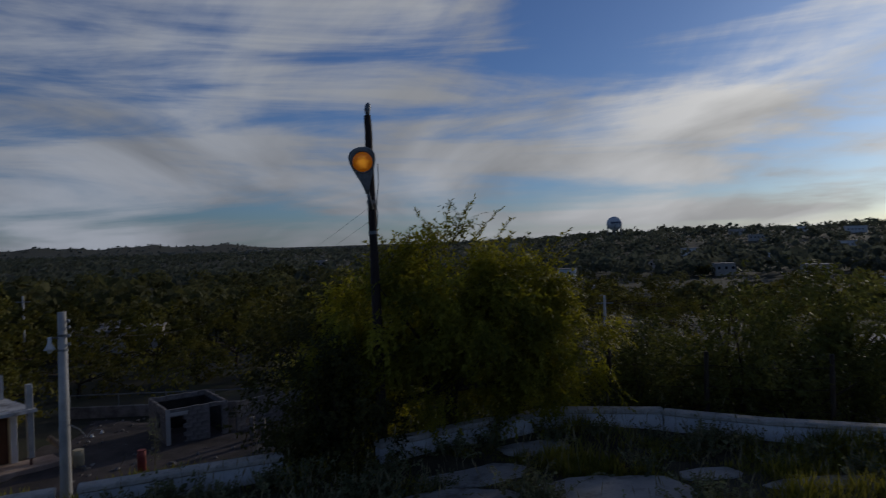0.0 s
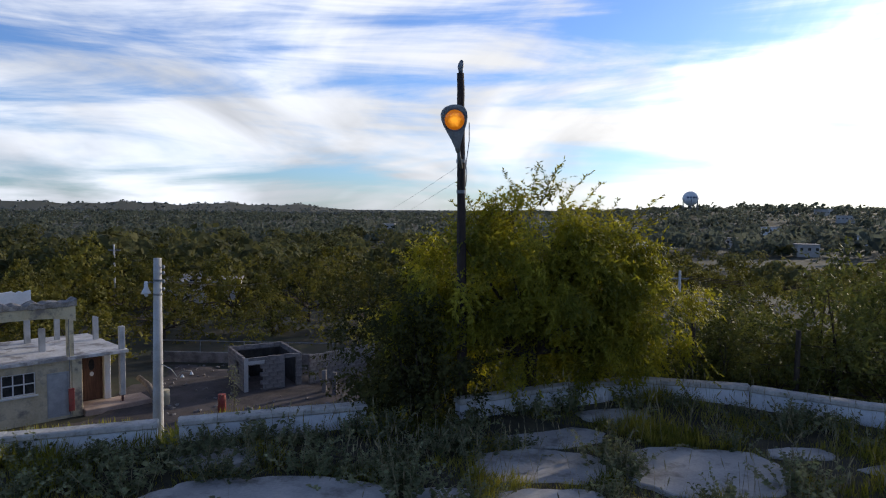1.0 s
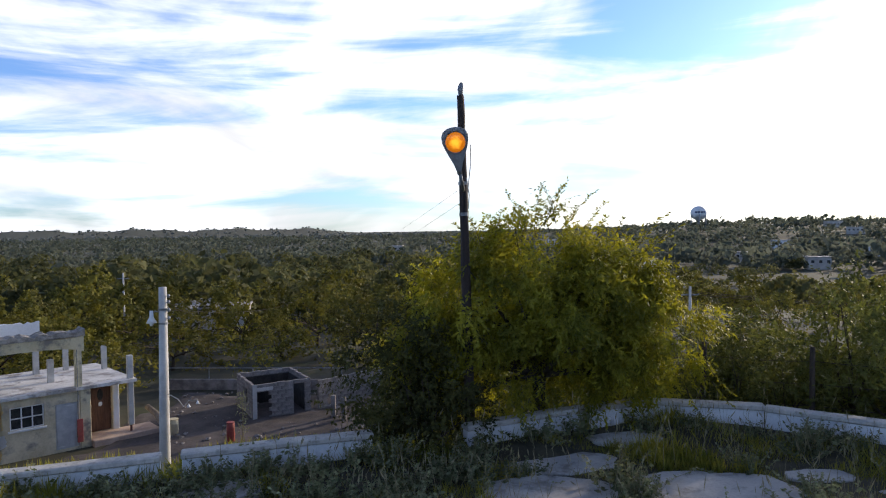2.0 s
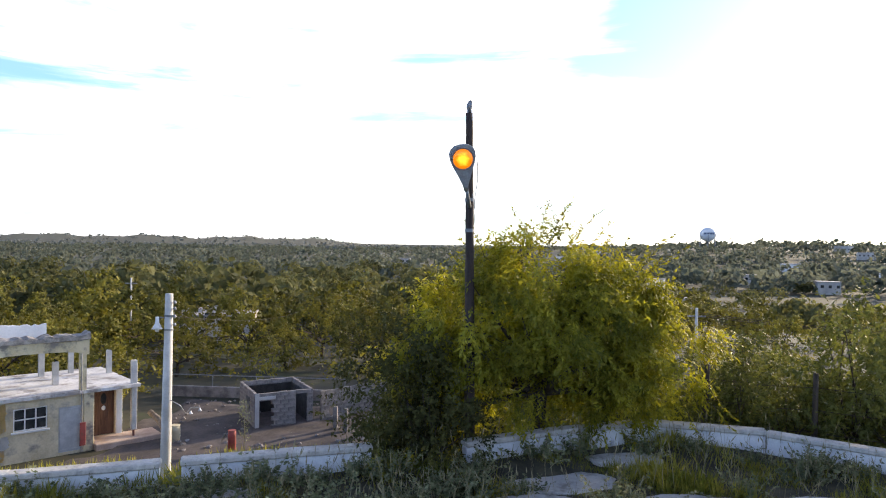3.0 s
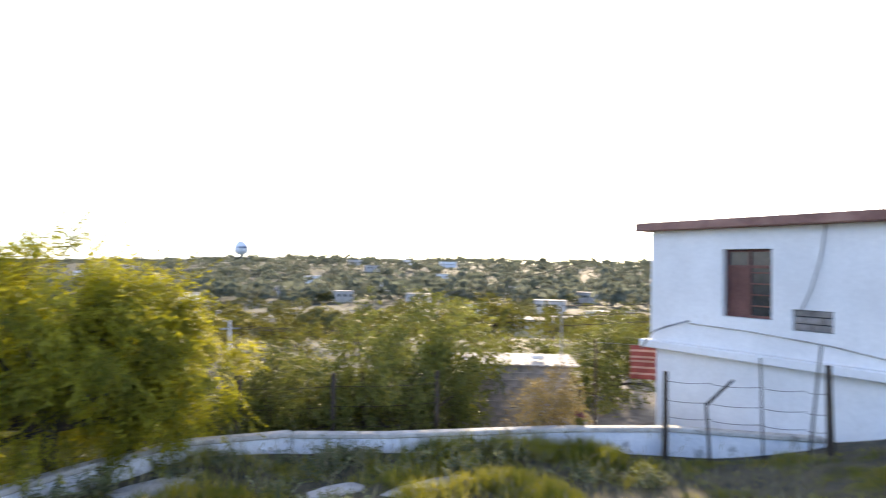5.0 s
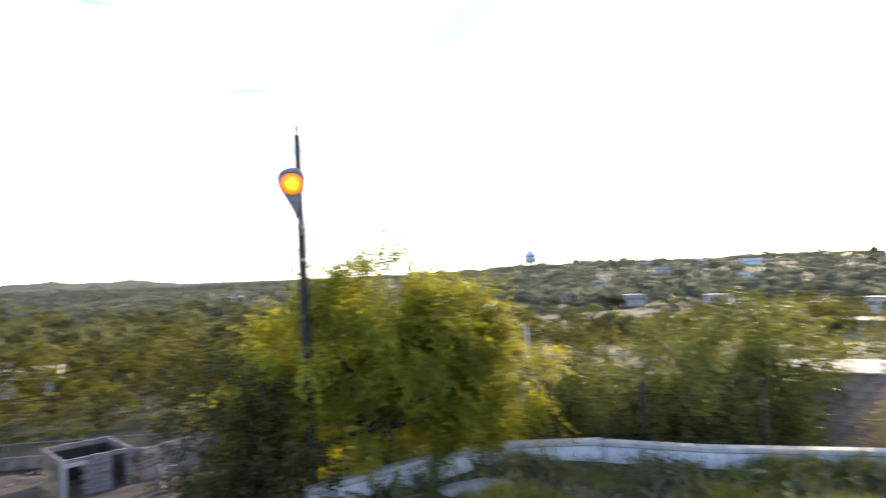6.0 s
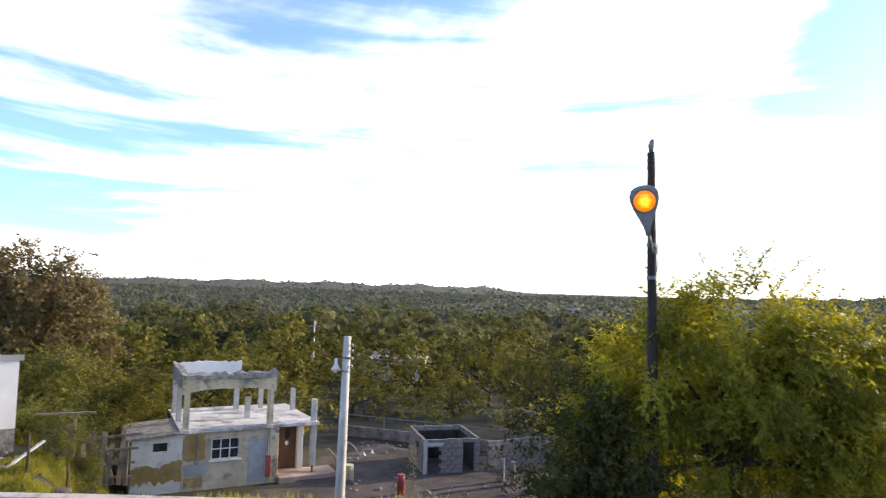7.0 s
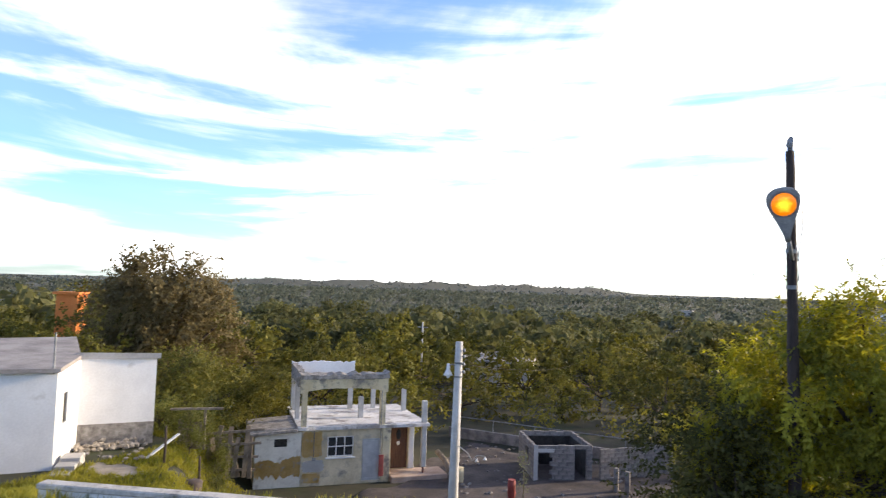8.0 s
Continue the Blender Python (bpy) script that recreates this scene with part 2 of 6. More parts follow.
M_LEAF_C = mat("dusty_brown_leaf", (0.115, 0.09, 0.04), (0.23, 0.18, 0.085), 0.7, 0.5, 5, 0, translucent=0.3, vary=0.4)
M_GRASS = mat("grass_blade", (0.095, 0.106, 0.018), (0.33, 0.295, 0.065), 0.7, 0.9, 8, 0, translucent=0.45, vary=0.35)
M_WEED = mat("grey_weed_leaf", (0.09, 0.105, 0.05), (0.28, 0.29, 0.16), 0.8, 1.5, 12, 0, translucent=0.3, vary=0.35)
M_PLASTER = mat("faded_plaster", (0.46, 0.39, 0.26), (0.68, 0.60, 0.44), 0.9, 0.9, 12, 0.5, stain=((0.26, 0.235, 0.21), 1.3, 0.53, 0.68))
M_WHITE = mat("white_paint", (0.66, 0.66, 0.66), (0.82, 0.82, 0.82), 0.8, 0.5, 14, 0.15, stain=((0.45, 0.43, 0.40), 1.0, 0.62, 0.8))
M_ROOFGREY = mat("grey_roofing", (0.20, 0.18, 0.17), (0.36, 0.33, 0.31), 0.9, 1, 14, 0.3)
M_BLOCK = mat("concrete_block", (0.14, 0.125, 0.118), (0.31, 0.285, 0.27), 0.95, 2, 20, 0.5, vary=0.2)
M_GLASS = mat("dusty_glass", (0.02, 0.022, 0.025), (0.05, 0.052, 0.055), 0.15, 3, 20, 0)
M_FARWALL = mat("pale_town_wall", (0.40, 0.37, 0.34), (0.58, 0.55, 0.51), 0.9, 0.3, 4, 0.1)
M_PALEROOF = mat("pale_sheet_roof", (0.26, 0.25, 0.24), (0.42, 0.40, 0.385), 0.9, 0.8, 10, 0.15, stain=((0.30, 0.27, 0.24), 0.9, 0.52, 0.7))
M_ORANGE = mat("orange_paint", (0.70, 0.20, 0.05), (0.80, 0.28, 0.07), 0.8, 0.8, 8, 0.1)
M_TANK = mat("tank_paint", (0.66, 0.69, 0.72), (0.80, 0.82, 0.84), 0.6, 0.12, 1.5, 0.05)
M_BLUE = mat("blue_lettering", (0.06, 0.10, 0.22), (0.10, 0.15, 0.28), 0.7, 1, 6, 0)
M_ROOFEDGE = mat("brown_roof_edge", (0.20, 0.10, 0.08), (0.34, 0.19, 0.15), 0.85, 1.5, 18, 0.2)
M_RUST = mat("rusty_red_steel", (0.085, 0.03, 0.024), (0.17, 0.07, 0.055), 0.7, 2.5, 25, 0.15)
M_REDCLOTH = mat("red_cloth", (0.15, 0.045, 0.05), (0.23, 0.085, 0.085), 0.9, 3, 40, 0.1)
M_PALECLOTH = mat("pale_cloth", (0.26, 0.19, 0.19), (0.38, 0.30, 0.29), 0.9, 3, 40, 0.1)
M_REDPAINT = mat("red_paint", (0.30, 0.055, 0.045), (0.42, 0.09, 0.07), 0.7, 3, 25, 0.15, stain=((0.20, 0.09, 0.06), 4, 0.52, 0.66))
M_DARKPOT = mat("dark_clay", (0.06, 0.045, 0.04), (0.13, 0.095, 0.08), 0.8, 5, 30, 0.2)
M_CREAM = mat("cream_plaster", (0.56, 0.47, 0.29), (0.70, 0.62, 0.43), 0.9, 1.0, 14, 0.3, stain=((0.24, 0.21, 0.18), 1.8, 0.51, 0.64))
M_OCHRE = mat("ochre_paint", (0.56, 0.37, 0.13), (0.72, 0.53, 0.24), 0.9, 1.8, 16, 0.25, stain=((0.50, 0.47, 0.42), 2.6, 0.54, 0.66))
M_ANNEX = mat("peeling_white_plaster", (0.64, 0.61, 0.54), (0.80, 0.77, 0.70), 0.9, 1.2, 14, 0.3, stain=((0.34, 0.30, 0.25), 1.7, 0.55, 0.7))
M_ROOFWHITE = mat("peeling_white_roof", (0.48, 0.47, 0.46), (0.72, 0.71, 0.70), 0.9, 0.8, 10, 0.3, stain=((0.28, 0.26, 0.25), 1.4, 0.5, 0.62))
M_RUBBLE = mat("broken_concrete", (0.17, 0.155, 0.14), (0.40, 0.37, 0.34), 0.95, 4.5, 30, 0.9, depth=0.05)
M_FIELDSTONE = mat("tan_field_stone", (0.22, 0.19, 0.15), (0.44, 0.38, 0.31), 0.95, 5, 30, 0.6, vary=0.3)
# brighter copy of the grass material, the yard's sunlight put into its colour
M_YARDGRASS = mat("lit_yard_grass", (0.13, 0.14, 0.022), (0.34, 0.31, 0.06), 0.7, 0.9, 8, 0, translucent=0.45, vary=0.3)
M_PALEDIRT = mat("pale_yard_dirt", (0.22, 0.19, 0.155), (0.40, 0.35, 0.29), 0.95, 1.6, 22, 0.5)
M_ROOFCONC = mat("roof_edge_concrete", (0.30, 0.29, 0.27), (0.44, 0.42, 0.40), 0.9, 1, 16, 0.2)
M_PINKFLOOR = mat("pink_floor", (0.38, 0.27, 0.21), (0.55, 0.42, 0.34), 0.9, 1.5, 14, 0.2)
M_GALV = mat("galvanised_sheet", (0.42, 0.44, 0.47), (0.58, 0.60, 0.62), 0.5, 2, 18, 0.2, 0.3)
M_DOORWOOD = mat("dark_door_wood", (0.07, 0.032, 0.018), (0.14, 0.07, 0.04), 0.6, 3, 25, 0.2, stretch=(5, 5, 0.6))
M_DEADWOOD = mat("weathered_wood", (0.12, 0.095, 0.07), (0.28, 0.23, 0.18), 0.9, 4, 30, 0.4, stretch=(1, 1, 0.4))
M_GRAVEL = mat("pale_gravel", (0.08, 0.068, 0.055), (0.18, 0.155, 0.13), 0.95, 1.5, 16, 0.6)
M_DARK = mat("dark_interior", (0.02, 0.018, 0.016), (0.05, 0.045, 0.04), 0.9, 3, 20, 0.2)


def part(name, bm, material, parent=None, label="", smooth=False):
    me = bpy.data.meshes.new(name)
    bm.to_mesh(me)
    bm.free()
    me.materials.append(material)
    if smooth:
        me.shade_smooth()
    ob = new(name, me)
    if parent is not None:
        ob.parent = parent
    if label:
        ob["label"] = label
    return ob


def thing(name, label, category, m=None, group="", kind=""):
    ob = new(name)
    ob.empty_display_size = 0.2
    if m is not None:
        ob.matrix_world = m
    return tagged(ob, label, category, group, kind)


def box(bm, x0, x1, y0, y1, z0, z1, bevel=0.0, m=None):
    mm = Matrix.Translation(((x0 + x1) / 2, (y0 + y1) / 2, (z0 + z1) / 2)) @ Matrix.Diagonal((abs(x1 - x0), abs(y1 - y0), abs(z1 - z0), 1))
    vs = bmesh.ops.create_cube(bm, size=1, matrix=mm)["verts"]
    if bevel:
        es = {e for v in vs for e in v.link_edges}
        vs = bmesh.ops.bevel(bm, geom=list(es), offset=bevel, segments=1, affect="EDGES")["verts"]
    if m is not None:
        bmesh.ops.transform(bm, matrix=m, verts=vs)
    return bm


def tube(bm, pts, radii, seg=8):
    """A tapered tube along points."""
    pts = [Vector(p) for p in pts]
    rings = []
    for i, p in enumerate(pts):
        d = (pts[min(i + 1, len(pts) - 1)] - pts[max(i - 1, 0)]).normalized()
        a = d.cross(Vector((0.31, 0.95, 0.05))).normalized()
        b = d.cross(a)
        r = radii[i] if isinstance(radii, (list, tuple)) else radii
        rings.append([bm.verts.new(p + (a * math.cos(k * math.tau / seg) + b * math.sin(k * math.tau / seg)) * r) for k in range(seg)])
    for r0, r1 in zip(rings, rings[1:]):
        for k in range(seg):
            bm.faces.new((r0[k], r0[(k + 1) % seg], r1[(k + 1) % seg], r1[k]))
    bm.faces.new(rings[0][::-1])
    bm.faces.new(rings[-1])
    bmesh.ops.recalc_face_normals(bm, faces=bm.faces[:])
    return bm


def quads(name, co, material, parent=None):
    """A mesh of loose quads from an array (n, 4, 3)."""
    n = len(co)
    me = bpy.data.meshes.new(name)
    me.vertices.add(4 * n)
    me.vertices.foreach_set("co", np.ascontiguousarray(co, dtype=np.float32).ravel())
    me.loops.add(4 * n)
    me.loops.foreach_set("vertex_index", np.arange(4 * n, dtype=np.int32))
    me.polygons.add(n)
    me.polygons.foreach_set("loop_start", np.arange(0, 4 * n, 4, dtype=np.int32))
    me.polygons.foreach_set("loop_total", np.full(n, 4, dtype=np.int32))
    me.update(calc_edges=True)
    me.materials.append(material)
    ob = new(name, me)
    if parent is not None:
        ob.parent = parent
    return ob


def unit(v):
    return v / np.maximum(np.linalg.norm(v, axis=-1, keepdims=True), 1e-9)


def leaf_quads(rng, base, way, length, width, facing=None, wild=0.6, blunt=False):
    """Leaves as rhombs: from base along way, with a random turn about it, or turned roughly to face outwards."""
    way = unit(way)
    if facing is not None:
        facing = unit(facing + rng.normal(size=way.shape) * wild)
        way = unit(way - facing * (way * facing).sum(-1, keepdims=True) * 0.85)
        side = unit(np.cross(way, facing))
    else:
        side = unit(np.cross(way, unit(rng.normal(size=way.shape))))
    nrm = np.cross(way, side)
    L, W = np.asarray(length)[:, None], np.asarray(width)[:, None]
    if blunt:
        return np.stack([base - side * W * 0.8, base + side * W * 0.6, base + way * L + side * W * 0.85, base + way * L * 0.9 - side * W * 0.7], 1)
    mid = base + way * L * 0.45
    return np.stack([base, mid + side * W + nrm * W * 0.3, base + way * L, mid - side * W + nrm * W * 0.3], 1)


def crown_leaves(rng, blobs, n_twigs, per_twig, twig_len, leaf, droop, shell=0.55, clump=0, spread=0.15):
    """Twigs spread through lumpy crown blobs (x, y, z, rx, ry, rz), leaves along every twig."""
    B = np.array(blobs, float)
    vol = B[:, 3] * B[:, 4] * B[:, 5]
    pick = rng.choice(len(B), n_twigs, p=vol / vol.sum())
    d = unit(rng.normal(size=(n_twigs, 3)))
    rad = shell + (1 - shell) * rng.random(n_twigs) ** 0.6
    rad *= 1 + 0.18 * np.sin(d[:, 0] * 5 + pick) * np.cos(d[:, 1] * 6 + d[:, 2] * 4)
    c = B[pick, :3] + d * B[pick, 3:] * rad[:, None]
    if clump:
        m = max(4, n_twigs // clump)
        own = rng.integers(0, m, n_twigs)
        c = c[own] + rng.normal(size=c.shape) * spread
        d = d[own]
    way = unit(d + rng.normal(size=d.shape) * 0.5 + np.array([0, 0, -droop]))
    s = np.tile((np.arange(per_twig) + 0.5) / per_twig, n_twigs)
    rep = np.repeat(np.arange(n_twigs), per_twig)
    sag = np.zeros((len(s), 3))
    sag[:, 2] = -droop * 0.35 * s ** 2 * twig_len
    base = c[rep] + way[rep] * (s * twig_len)[:, None] + sag
    lw = unit(way[rep] + rng.normal(size=base.shape) * 0.75 + np.array([0, 0, -droop * 0.6]))
    ln = leaf * rng.uniform(0.6, 1.3, len(base))
    return base, lw, ln, d[rep]


def limbs(bm, rng, base, blobs, r0, split, n):
    """A trunk that divides into limbs which end inside the crown."""
    base, split = Vector(base), Vector(split)
    mid = base.lerp(split, 0.5) + Vector(rng.normal(0, 0.06, 3)) * (split - base).length * 0.5
    tube(bm, [base, mid, split], [r0, r0 * 0.85, r0 * 0.7], 9)
    for k in range(n):
        b = blobs[k % len(blobs)]
        end = Vector(b[:3]) + Vector([rng.uniform(-0.6, 0.6) * b[3 + j] for j in range(3)])
        m1 = split.lerp(end, 0.4) + Vector(rng.normal(0, 0.1, 3)) * (end - split).length * 0.5
        m1.z += 0.08 * (end - split).length
        tube(bm, [split, m1, end], [r0 * 0.5, r0 * 0.3, r0 * 0.08], 6)
        e2 = end + Vector(rng.normal(0, 0.35, 3)) * min(b[3:])
        tube(bm, [m1, m1.lerp(e2, 0.6), e2], [r0 * 0.25, r0 * 0.15, r0 * 0.05], 5)


def tree(name, label, at, blobs, n_twigs, per_twig, twig_len, leaf, width, droop, material, r0, split, n_limbs, seed, shell=0.5, group="", clump=0, spread=0.15):
    rng = np.random.default_rng(seed)
    t = thing(name, label, "tree", pose(*at), group)
    bm = bmesh.new()
    limbs(bm, rng, (0, 0, -0.15), blobs, r0, split, n_limbs)
    part("trunk", bm, M_BARK, t, smooth=True)
    base, way, ln, out = crown_leaves(rng, blobs, n_twigs, per_twig, twig_len, leaf, droop, shell, clump, spread)
    quads("crown", leaf_quads(rng, base, way, ln, ln * width, out if clump else None, 0.5), material, t)
    return t

# ---- ground ----
WALL_L = [(-9.72, 6.84), (-7.33, 7.62), (-5.70, 8.13), (-4.02, 8.75)]
WALL_M = [(-3.70, 8.88), (-2.53, 9.30), (-1.30, 9.70)]
WALL_R = [(0.15, 10.05), (1.55, 10.80), (3.26, 11.50), (5.03, 11.10)]
WALL_S = [(5.09, 10.98), (6.50, 10.05), (9.40, 8.70)]
WALL_E = [(9.50, 8.66), (11.15, 7.60), (12.77, 5.61)]
_line = WALL_L + WALL_M + WALL_R + WALL_S + WALL_E
_az = np.array([math.atan2(x, y) for x, y in _line])
_rw = np.array([math.hypot(x, y) for x, y in _line])


def smooth01(v, a, b):
    u = np.clip((v - a) / (b - a), 0, 1)
    return u * u * (3 - 2 * u)


def height(x, y):
    """The lie of the land: a terrace, a slope down to the yards, a wooded valley, a rise beyond it."""
    x, y = np.asarray(x, float), np.asarray(y, float)
    r, az = np.hypot(x, y), np.arctan2(x, y)
    deg = np.degrees(az)
    rw = np.interp(az, _az, _rw, left=13, right=14.5)
    e = r - rw
    left = smooth01(deg, -47, -41.0) * (1 - smooth01(deg, -4, 12))
    far_left = 1 - smooth01(deg, -47, -41.0)
    right = smooth01(deg, -4, 12)
    near = left * (-0.45 - 5.2 * smooth01(e, 1.0, 13)) + far_left * (-0.5 - 2.1 * smooth01(e, 1.0, 9)) + right * (-0.35 - (1.7 + 1.6 * (1 - smooth01(deg, 20, 38))) * smooth01(e, 0.5, 8))
    near = np.where(np.abs(deg) > 75, -0.3, near)
    valley = -12.0 + 0 * r
    rise = (smooth01(r, 260, 760) - 0.35 * smooth01(r, 800, 1300)) * (4.0 + 13.0 * smooth01(deg, -12, 30))
    hills = smooth01(r, 1900, 2800) * (24 + 4 * np.sin(deg * 0.9) + 3 * np.sin(deg * 2.3)) * smooth01(deg, -60, -30) * (1 - smooth01(deg, -14, -8))
    bump = 0.8 * np.sin(x * 0.021 + 1.0) * np.cos(y * 0.017) * smooth01(r, 60, 160)
    far = valley + rise + hills + bump
    k = smooth01(r, 38, 150)
    z = near * (1 - k) + far * k
    return np.where(e < 0.25, -0.25, z)


def make_ground():
    rad = np.concatenate([[0.5], np.linspace(2, 8, 4), np.linspace(8.6, 16, 26), np.linspace(16.7, 46, 42), np.geomspace(48, 4800, 70)])
    ang = np.radians(np.concatenate([np.linspace(-70, 80, 226), np.linspace(84, 286, 48)]))
    R, Az = np.meshgrid(rad, ang, indexing="ij")
    X, Y = R * np.sin(Az), R * np.cos(Az)
    Z = height(X, Y)
    na, nr = len(ang), len(rad)
    verts = [(0, 0, -0.25)] + list(zip(X.ravel().tolist(), Y.ravel().tolist(), Z.ravel().tolist()))
    faces = [(0, 1 + (j + 1) % na, 1 + j) for j in range(na)]
    for i in range(nr - 1):
        for j in range(na):
            a, b = 1 + i * na + j, 1 + i * na + (j + 1) % na
            faces.append((a, b, b + na, a + na))
    me = bpy.data.meshes.new("ground")
    me.from_pydata(verts, [], faces)
    me.materials.append(M_GROUND)
    me.shade_smooth()
    tagged(new("ground", me), "dry ground with scrub falling into a wooded valley", "ground", kind="structure")


make_ground()


def rise(x, y):
    """The terrace climbs towards the white house."""
    x, y = np.asarray(x, float), np.asarray(y, float)
    deg = np.degrees(np.arctan2(x, np.maximum(y, 0.01)))
    rw = np.interp(np.radians(deg), _az, _rw, left=12.5, right=14.3)
    bank = 0.17 * smooth01(np.hypot(x, y) - rw, -1.1, -0.1) * (1 - smooth01(deg, 42, 52))
    return bank + 1.15 * smooth01(deg, 58, 80) * smooth01(np.hypot(x, y), 7.0, 12.0) + 0.03 * np.sin(x * 2.1) * np.cos(y * 1.7)


def terrace():
    bm = bmesh.new()
    rad = np.concatenate([[0.02, 0.45], np.linspace(0.55, 0.992, 16)])
    azs = np.radians(np.linspace(-56, 88, 110))
    rw = np.interp(azs, _az, _rw, left=12.5, right=14.3)
    grid = [[bm.verts.new((q * w * math.sin(z), q * w * math.cos(z), float(rise(q * w * math.sin(z), q * w * math.cos(z))) - 0.012 if q > 0.1 else -0.012)) for z, w in zip(azs, rw)] for q in rad]
    for g0, g1 in zip(grid, grid[1:]):
        for k in range(len(azs) - 1):
            bm.faces.new((g0[k + 1], g0[k], g1[k], g1[k + 1]))
    tagged(part("terrace_soil", bm, M_SOIL, smooth=True), "dark mossy soil over the terrace", "ground", kind="structure")
    bm = bmesh.new()
    pts = [(x * 0.995, y * 0.995) for x, y in _line] + [(14.5, 2.0), (14.5, -9), (-13, -9), (-13, 5.8)]
    top = [bm.verts.new((x, y, -0.10)) for x, y in pts]
    bot = [bm.verts.new((x, y, -0.6)) for x, y in pts]
    bm.faces.new(top)
    bm.faces.new(bot[::-1])
    for i in range(len(pts)):
        j = (i + 1) % len(pts)
        bm.faces.new((top[j], top[i], bot[i], bot[j]))
    bmesh.ops.recalc_face_normals(bm, faces=bm.faces[:])
    return tagged(part("terrace_ground", bm, M_SOIL), "overgrown terrace soil between broken concrete slabs", "terrace", kind="structure")


TERRACE = terrace()


def low_wall(k, pts):
    w = thing("wall_%d" % k, "low whitewashed parapet wall with weathered coping", "low wall", kind="structure")
    for i, ((x0, y0), (x1, y1)) in enumerate(zip(pts, pts[1:])):
        up = 0.004 * (i % 2)
        ln = math.hypot(x1 - x0, y1 - y0)
        m = pose(x0, y0, 0, 0, 0, math.degrees(math.atan2(y1 - y0, x1 - x0)))
        bm = bmesh.new()
        box(bm, -0.035, ln + 0.035, -0.07 - up, 0.09 + up, -0.5, 0.40 + up, 0.01)
        part("wall_panel", bm, M_WHITEWALL, w).matrix_basis = m
        bm = bmesh.new()
        box(bm, -0.05, ln + 0.05, -0.11 - up, 0.12 + up, 0.404 + up, 0.49 + up, 0.018)
        part("coping", bm, M_COPING, w, "weathered grey coping").matrix_basis = m


for k, pts in enumerate((WALL_L, WALL_M, WALL_R, WALL_S, WALL_E)):
    low_wall(k + 1, pts)

# ---- street lamp and poles ----


def street_lamp():
    t = thing("street_lamp", "dark wooden pole with a lit orange sodium street lamp", "street lamp", pose(0.16, 10.6, -0.627))
    t.scale = (1.086, 1.086, 1.086)
    rng = random.Random(4)
    bm = bmesh.new()
    zs = [-0.3 + 6.0 * k / 24 for k in range(25)]
    tube(bm, [(0.045 - 0.016 * z + rng.uniform(-0.004, 0.004), rng.uniform(-0.004, 0.004), z) for z in zs], [0.086 - 0.0055 * z + rng.uniform(-0.003, 0.003) for z in zs], 14)
    part("pole", bm, M_POLEWOOD, t, smooth=True)
    # plain knob standing in for a bird-like shape on the cut top
    bm = bmesh.new()
    tube(bm, [(-0.045, 0, 5.68), (-0.048, 0, 5.75), (-0.05, 0, 5.78), (-0.04, 0, 5.83), (-0.035, 0, 5.87), (-0.035, 0, 5.89)], [0.03, 0.036, 0.045, 0.043, 0.03, 0.012], 12)
    part("top_knob", bm, M_STEEL, t, "small grey knob in place of a bird-like shape on the pole top", True)
    head = Matrix.Translation((-0.075, -0.27, 4.53)) @ Matrix.Rotation(radians(-7), 4, "Y") @ Matrix.Rotation(radians(112), 4, "X")
    bm = bmesh.new()
    rings = []
    for v, w, h in ((0.0, 0.028, 0.035), (0.08, 0.040, 0.05), (0.18, 0.072, 0.08), (0.30, 0.122, 0.11), (0.40, 0.162, 0.125), (0.49, 0.186, 0.125), (0.57, 0.188, 0.11), (0.63, 0.160, 0.085), (0.67, 0.105, 0.05), (0.685, 0.045, 0.02)):
        rings.append([bm.verts.new((w * math.cos(a), v, -h * max(math.sin(a), -0.2))) for a in [k * math.tau / 28 for k in range(28)]])
    for r0, r1 in zip(rings, rings[1:]):
        for k in range(28):
            bm.faces.new((r0[k], r0[(k + 1) % 28], r1[(k + 1) % 28], r1[k]))
    bm.faces.new(rings[0][::-1])
    bm.faces.new(rings[-1])
    bmesh.ops.recalc_face_normals(bm, faces=bm.faces[:])
    shell = part("housing", bm, M_HOUSING, t, "grey steel lamp housing", True)
    shell.matrix_basis = head
    # dark rim round the glass
    bm = bmesh.new()
    n, ring = 36, []
    for k in range(n):
        a = k * math.tau / n
        c, q = math.cos(a), math.sin(a)
        wide = 0.155 - 0.022 * (q < 0) * -q
        ring.append([bm.verts.new((wide * f * c, 0.478 + 0.158 * f * q, z)) for f, z in ((1.0, 0.030), (1.06, 0.030), (1.06, 0.012), (1.0, 0.012))])
    for k in range(n):
        r0, r1 = ring[k], ring[(k + 1) % n]
        for j in range(4):
            bm.faces.new((r0[j], r0[(j + 1) % 4], r1[(j + 1) % 4], r1[j]))
    bmesh.ops.recalc_face_normals(bm, faces=bm.faces[:])
    part("lens_rim", bm, M_STEEL, shell, "dark steel rim round the glass", True)
    bm = bmesh.new()
    bmesh.ops.create_uvsphere(bm, u_segments=28, v_segments=14, radius=1, matrix=Matrix.Translation((0, 0.478, 0.010)) @ Matrix.Diagonal((0.142, 0.146, 0.07, 1)))
    part("lens", bm, M_LENS, shell, "glowing orange lens", True)
    bm = bmesh.new()
    bmesh.ops.create_uvsphere(bm, u_segments=20, v_segments=8, radius=1, matrix=Matrix.Translation((0, 0.49, 0.064)) @ Matrix.Diagonal((0.050, 0.026, 0.013, 1)))
    part("bulb", bm, M_BULB, shell, "bright bulb seen through the lens", True)
    bm = bmesh.new()
    tube(bm, [(-0.07, -0.25, 4.56), (-0.05, -0.17, 4.45), (-0.02, -0.05, 4.32)], 0.028, 8)
